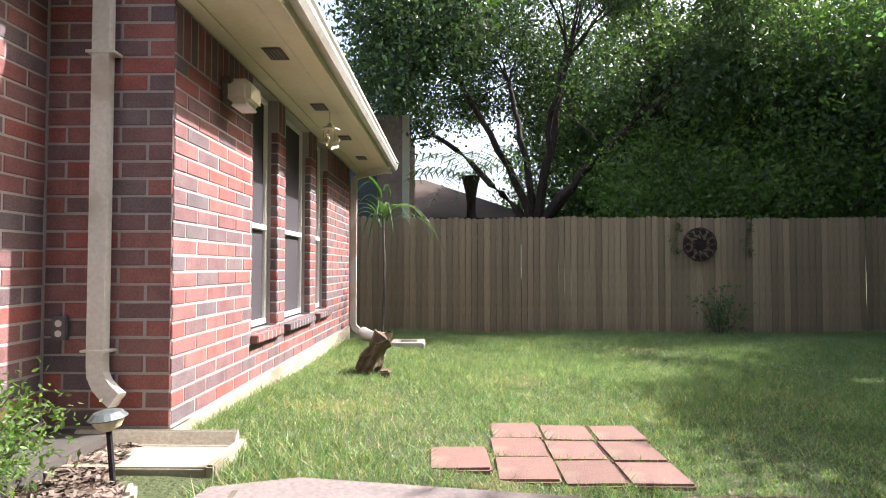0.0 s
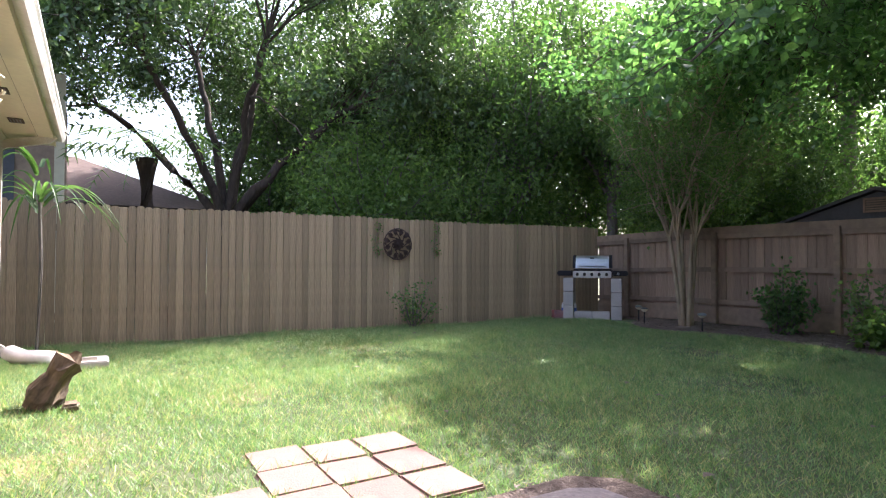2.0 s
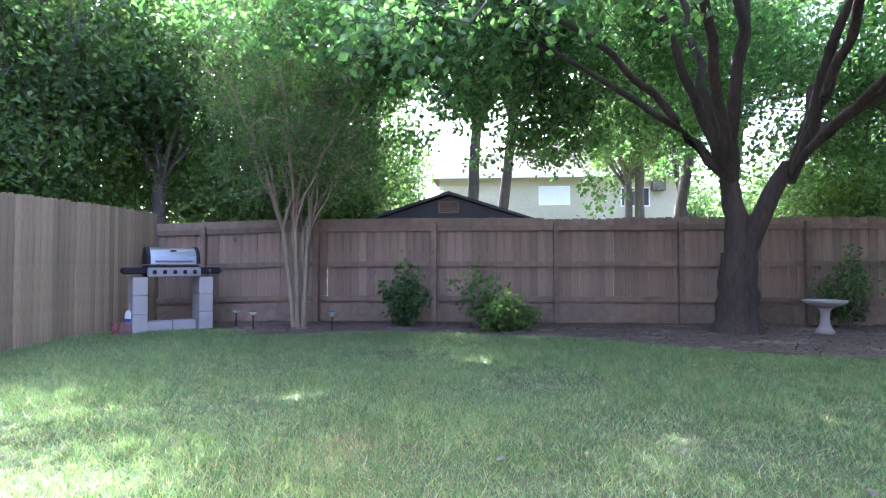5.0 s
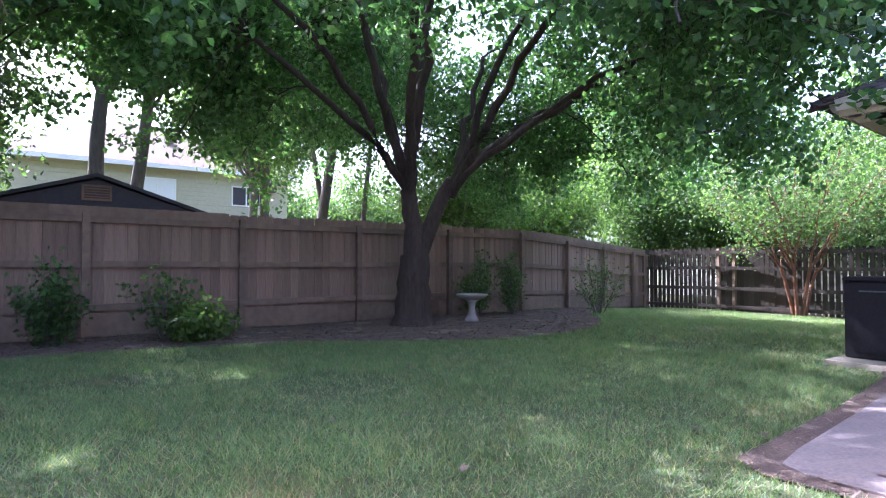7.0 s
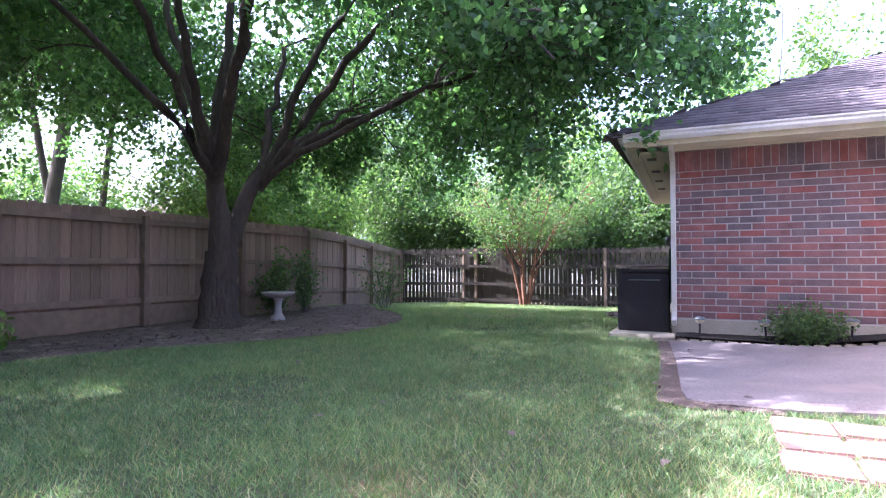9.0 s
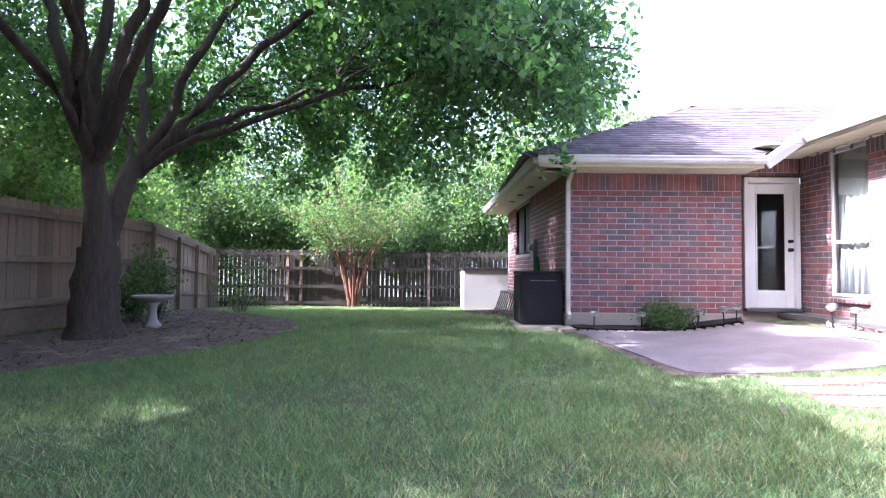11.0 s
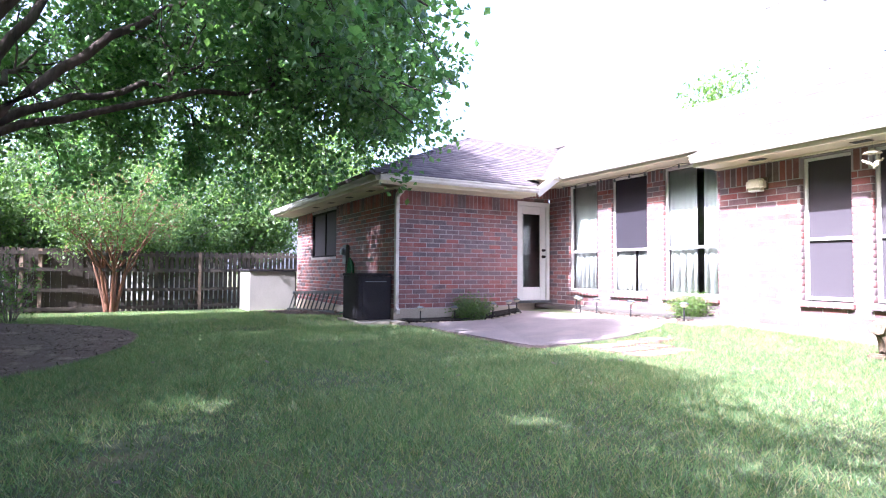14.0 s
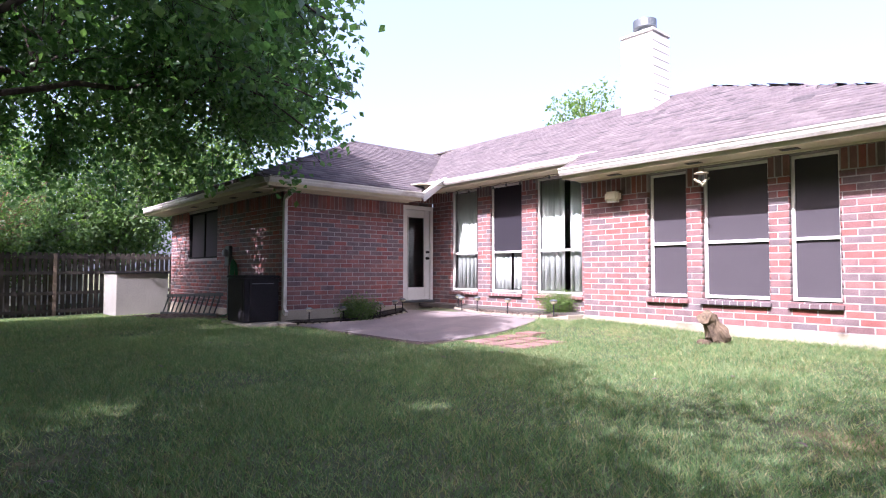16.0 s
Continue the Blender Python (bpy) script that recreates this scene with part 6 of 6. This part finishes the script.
hs = thing("garden_hose", "green garden hose hung in loops on the wall", "hose", at=(0, 0, 0))
for k in range(5):
    b_ = bmesh.new()
    pts = [tuple(SIDE @ Vector((2.0 + (0.10 + 0.012 * k) * math.sin(a), 0.03 + 0.014 * k, 0.78 + (0.36 + 0.02 * k) * math.cos(a)))) for a in np.linspace(0, 2 * math.pi, 25)]
    sweep(b_, pts, ngon(0.012, 6), (0, 1, 0.01))
    part("loop", b_, M_GREENHOSE, hs)
b_ = bmesh.new()
sweep(b_, [tuple(SIDE @ Vector(v)) for v in ((2.0, 0.06, 0.42), (1.95, 0.2, 0.12), (2.1, 0.35, 0.04), (2.3, 0.42, 0.03), (2.2, 0.55, 0.03))], ngon(0.012, 6))
part("tail", b_, M_GREENHOSE, hs)
mt = thing("electric_meter", "grey electric meter with glass dome on brick", "meter")
mt.matrix_basis = SIDE @ pose(2.35, 0, 1.3)
part("box", boxed((-0.11, 0.002, -0.2), (0.11, 0.08, 0.2), 0.008), M_ALU, mt)
part("dome", lathe(bmesh.new(), [(0.08, 0), (0.08, 0.05), (0.06, 0.08), (0.01, 0.09)], 16), M_STEEL, mt).matrix_basis = Matrix.Translation((0, 0.08, 0.06)) @ pose(0, 0, 0, -90, 0, 0)
b_ = bmesh.new()
sweep(b_, [(0, 0.04, -0.2), (0, 0.04, -1.2)], ngon(0.02, 8), (0, 1, 0))
part("conduit", b_, M_ALU, mt)
# off-white panel greyed to carry the dappled tree shade that misses it
M_ENCLOSURE = mat("shaded_panel", (0.28, 0.27, 0.25), (0.20, 0.19, 0.18), 0.7)
wb = thing("utility_enclosure", "off-white panelled enclosure with a dark cap", "enclosure", at=(11.0, 3.95, gz(11.0, 3.95)), rz=3)
part("panel", boxed((-0.03, -0.62, 0), (0.0, 0.62, 1.1), 0.006), M_ENCLOSURE, wb)
part("panel", boxed((0.0, 0.59, 0), (1.2, 0.62, 1.1), 0.006), M_ENCLOSURE, wb)
part("panel", boxed((0.0, -0.62, 0), (1.2, -0.59, 1.1), 0.006), M_ENCLOSURE, wb)
part("panel", boxed((1.2, -0.62, 0), (1.23, 0.62, 1.1), 0.006), M_ENCLOSURE, wb)
part("cap", boxed((-0.07, -0.66, 1.1), (1.27, 0.66, 1.15), 0.01), M_CHARCOAL, wb)

# ---- neighbours ----
sh = thing("garden_shed", "dark grey gabled shed behind the rear fence", "shed", at=(-1.74, 11.4, 0))
part("wall", boxed((-1.35, 0.02, 0), (1.35, 2.6, 1.85)), M_SHED, sh)
gb = bmesh.new()
gv = [[gb.verts.new((x, y, z)) for x, z in ((-1.35, 1.84), (1.35, 1.84), (0, 2.26))] for y in (0, 2.6)]
gb.faces.new(gv[0])
gb.faces.new(gv[1])
for i in range(3):
    gb.faces.new((gv[0][i], gv[0][(i + 1) % 3], gv[1][(i + 1) % 3], gv[1][i]))
part("gable", gb, M_SHED, sh)
for sx in (-1, 1):
    rb = bmesh.new()
    sweep(rb, [(sx * 1.55, -0.1, 1.80), (0, -0.1, 2.30)], rect(0.02, 0.03))
    a_ = [rb.verts.new(v) for v in ((sx * 1.55, -0.1, 1.81), (0, -0.1, 2.31), (0, 2.7, 2.31), (sx * 1.55, 2.7, 1.81))]
    b2 = [rb.verts.new(v.co + Vector((0, 0, 0.03))) for v in a_]
    rb.faces.new(a_)
    rb.faces.new(b2)
    for i in range(4):
        rb.faces.new((a_[i], a_[(i + 1) % 4], b2[(i + 1) % 4], b2[i]))
    part("roof", rb, M_SHED, sh)
vt = part("vent", boxed((-0.16, -0.03, 1.97), (0.16, -0.005, 2.14)), M_STAINSHADE, sh)
for lo, hi in (((-0.19, -0.045, 1.94), (0.19, -0.01, 1.97)), ((-0.19, -0.045, 2.14), (0.19, -0.01, 2.17)), ((-0.19, -0.045, 1.97), (-0.16, -0.01, 2.14)), ((0.16, -0.045, 1.97), (0.19, -0.01, 2.14))):
    part("vent_frame", boxed(lo, hi), M_RAIL, vt)
for k in range(4):
    part("louvre", boxed((-0.155, -0.042, 1.99 + 0.038 * k), (0.155, -0.03, 2.005 + 0.038 * k)), M_RAIL, vt)


def house(name, label, x0, x1, y0, y1, zw, zr, wins, wallm, hip=2.5, faces="south"):
    h = thing(name, label, "house", at=(0, 0, 0))
    part("wall", boxed((x0, y0, -0.3), (x1, y1, zw)), wallm, h)
    o_ = 0.5
    rb = bmesh.new()
    lo = [rb.verts.new(v) for v in ((x0 - o_, y0 - o_, zw), (x1 + o_, y0 - o_, zw), (x1 + o_, y1 + o_, zw), (x0 - o_, y1 + o_, zw))]
    if x1 - x0 > y1 - y0:
        r = [rb.verts.new(((x0 + hip), (y0 + y1) / 2, zr)), rb.verts.new(((x1 - hip), (y0 + y1) / 2, zr))]
        fs = ((lo[0], lo[1], r[1], r[0]), (lo[1], lo[2], r[1]), (lo[2], lo[3], r[0], r[1]), (lo[3], lo[0], r[0]))
    else:
        r = [rb.verts.new(((x0 + x1) / 2, y0 + hip, zr)), rb.verts.new(((x0 + x1) / 2, y1 - hip, zr))]
        fs = ((lo[0], lo[1], r[0]), (lo[1], lo[2], r[1], r[0]), (lo[2], lo[3], r[1]), (lo[3], lo[0], r[0], r[1]))
    for f in fs:
        rb.faces.new(f)
    rb.faces.new(lo)
    part("roof", rb, M_NROOF, h)
    part("fascia", boxed((x0 - o_ - 0.02, y0 - o_ - 0.04, zw - 0.16), (x1 + o_ + 0.02, y0 - o_ - 0.001, zw + 0.03)), M_WHITE, h)
    for wx0, wx1, wz0, wz1, mm in wins:
        w = part("window", boxed((wx0, y0 - 0.03, wz0), (wx1, y0 - 0.002, wz1)), mm, h)
        for lo_, hi_ in (((wx0 - 0.06, y0 - 0.06, wz0 - 0.06), (wx1 + 0.06, y0 - 0.002, wz0)), ((wx0 - 0.06, y0 - 0.06, wz1), (wx1 + 0.06, y0 - 0.002, wz1 + 0.06)),
                         ((wx0 - 0.06, y0 - 0.06, wz0), (wx0, y0 - 0.002, wz1)), ((wx1, y0 - 0.06, wz0), (wx1 + 0.06, y0 - 0.002, wz1)), (((wx0 + wx1) / 2 - 0.03, y0 - 0.05, wz0), ((wx0 + wx1) / 2 + 0.03, y0 - 0.031, wz1))):
            part("window_frame", boxed(lo_, hi_), M_WHITE, w)
    return h


nb = house("neighbour_house", "two-storey cream sided house with brown hip roof", -3.5, 8.3, 30.0, 40.0, 5.45, 8.3, [(1.55, 3.0, 4.0, 4.85, M_PLASTICW), (5.6, 6.9, 3.9, 4.75, M_SCREEN)], M_PALE, 4.5)
for k in range(26):
    part("siding_board", boxed((-3.52, 29.975, 0.2 + 0.2 * k), (8.32, 29.998, 0.39 + 0.2 * k)), M_PALE, nb)
part("roof_vent", boxed((3.0, 32.4, 7.0), (3.4, 32.8, 7.45)), M_STAINSHADE, nb)
part("chimney", boxed((7.0, 29.5, 4.6), (7.6, 30.0, 6.2)), M_STAINSHADE, nb)
house("neighbour_house", "low house with a brown shingle roof beyond the fence", -21.0, -14.2, -9.0, 3.4, 2.5, 4.2, [], M_PALE, 3.0)
tw = thing("neighbour_wall", "tan neighbour house end with white corner board", "house", at=(0, 0, 0))
part("wall", boxed((-14.0, -8.0, -0.2), (-10.4, 0.3, 4.6)), M_RAIL, tw)
part("corner_board", boxed((-10.42, 0.24, -0.2), (-10.36, 0.4, 4.6)), M_PALE, tw)
part("siding", boxed((-10.395, -1.4, 0), (-10.37, -0.35, 4.5)), M_SHED, tw)
house("neighbour_house", "pale house with a sunlit roof beyond the picket fence", 20.0, 30.0, 4.0, 16.0, 2.3, 4.4, [], M_WHITE, 3.0)
house("neighbour_house", "distant pale house with a light roof", 14.0, 22.0, 24.0, 32.0, 2.4, 4.6, [], M_PALE, 3.0)

# palm beyond the side fence
pm = thing("palm_tree", "palm with long arching fronds beyond the fence", "palm", at=(-12.5, 1.9, gz(-12, 1.9)))
b_ = bmesh.new()
sweep(b_, [(0, 0, -0.1), (0.03, 0.02, 1.6), (0, 0, 3.0)], ngon(0.2, 12))
part("trunk", b_, M_BARK, pm)
rngP = random.Random(3)
for k in range(16):
    a, ln, up_ = k * 2.4, rngP.uniform(1.6, 2.2), rngP.uniform(0.4, 1.1)
    d = Vector((math.cos(a), math.sin(a), 0))
    base = Vector((0, 0, 2.95))
    pts = bezier(base, base + d * ln * 0.5 + Vector((0, 0, up_ * 1.3)), base + d * ln + Vector((0, 0, up_ * 0.3 - 0.5)), 14)
    V, F = [], []
    for i in range(1, 15):
        side = Vector((-d.y, d.x, 0))
        for sg_ in (-1, 1):
            lw = 0.42 * math.sin(math.pi * (0.15 + 0.8 * i / 14))
            tip = pts[i] + side * sg_ * lw + d * 0.15 + Vector((0, 0, -0.12 - 0.1 * lw))
            o_ = len(V)
            V += [tuple(pts[i] - d * 0.02), tuple(pts[i] + d * 0.03), tuple(tip)]
            F.append((o_, o_ + 1, o_ + 2))
    for i in range(14):
        o_ = len(V)
        s_ = Vector((-d.y, d.x, 0)) * 0.012
        V += [tuple(pts[i] - s_), tuple(pts[i] + s_), tuple(pts[i + 1])]
        F.append((o_, o_ + 1, o_ + 2))
    raw("frond", V, F, M_LEAF_MID, pm)


pm.scale = (1.25, 1.25, 1.18)


# ---- bricks, laid last ----
for job in WALL_JOBS:
    lay_bricks(job)
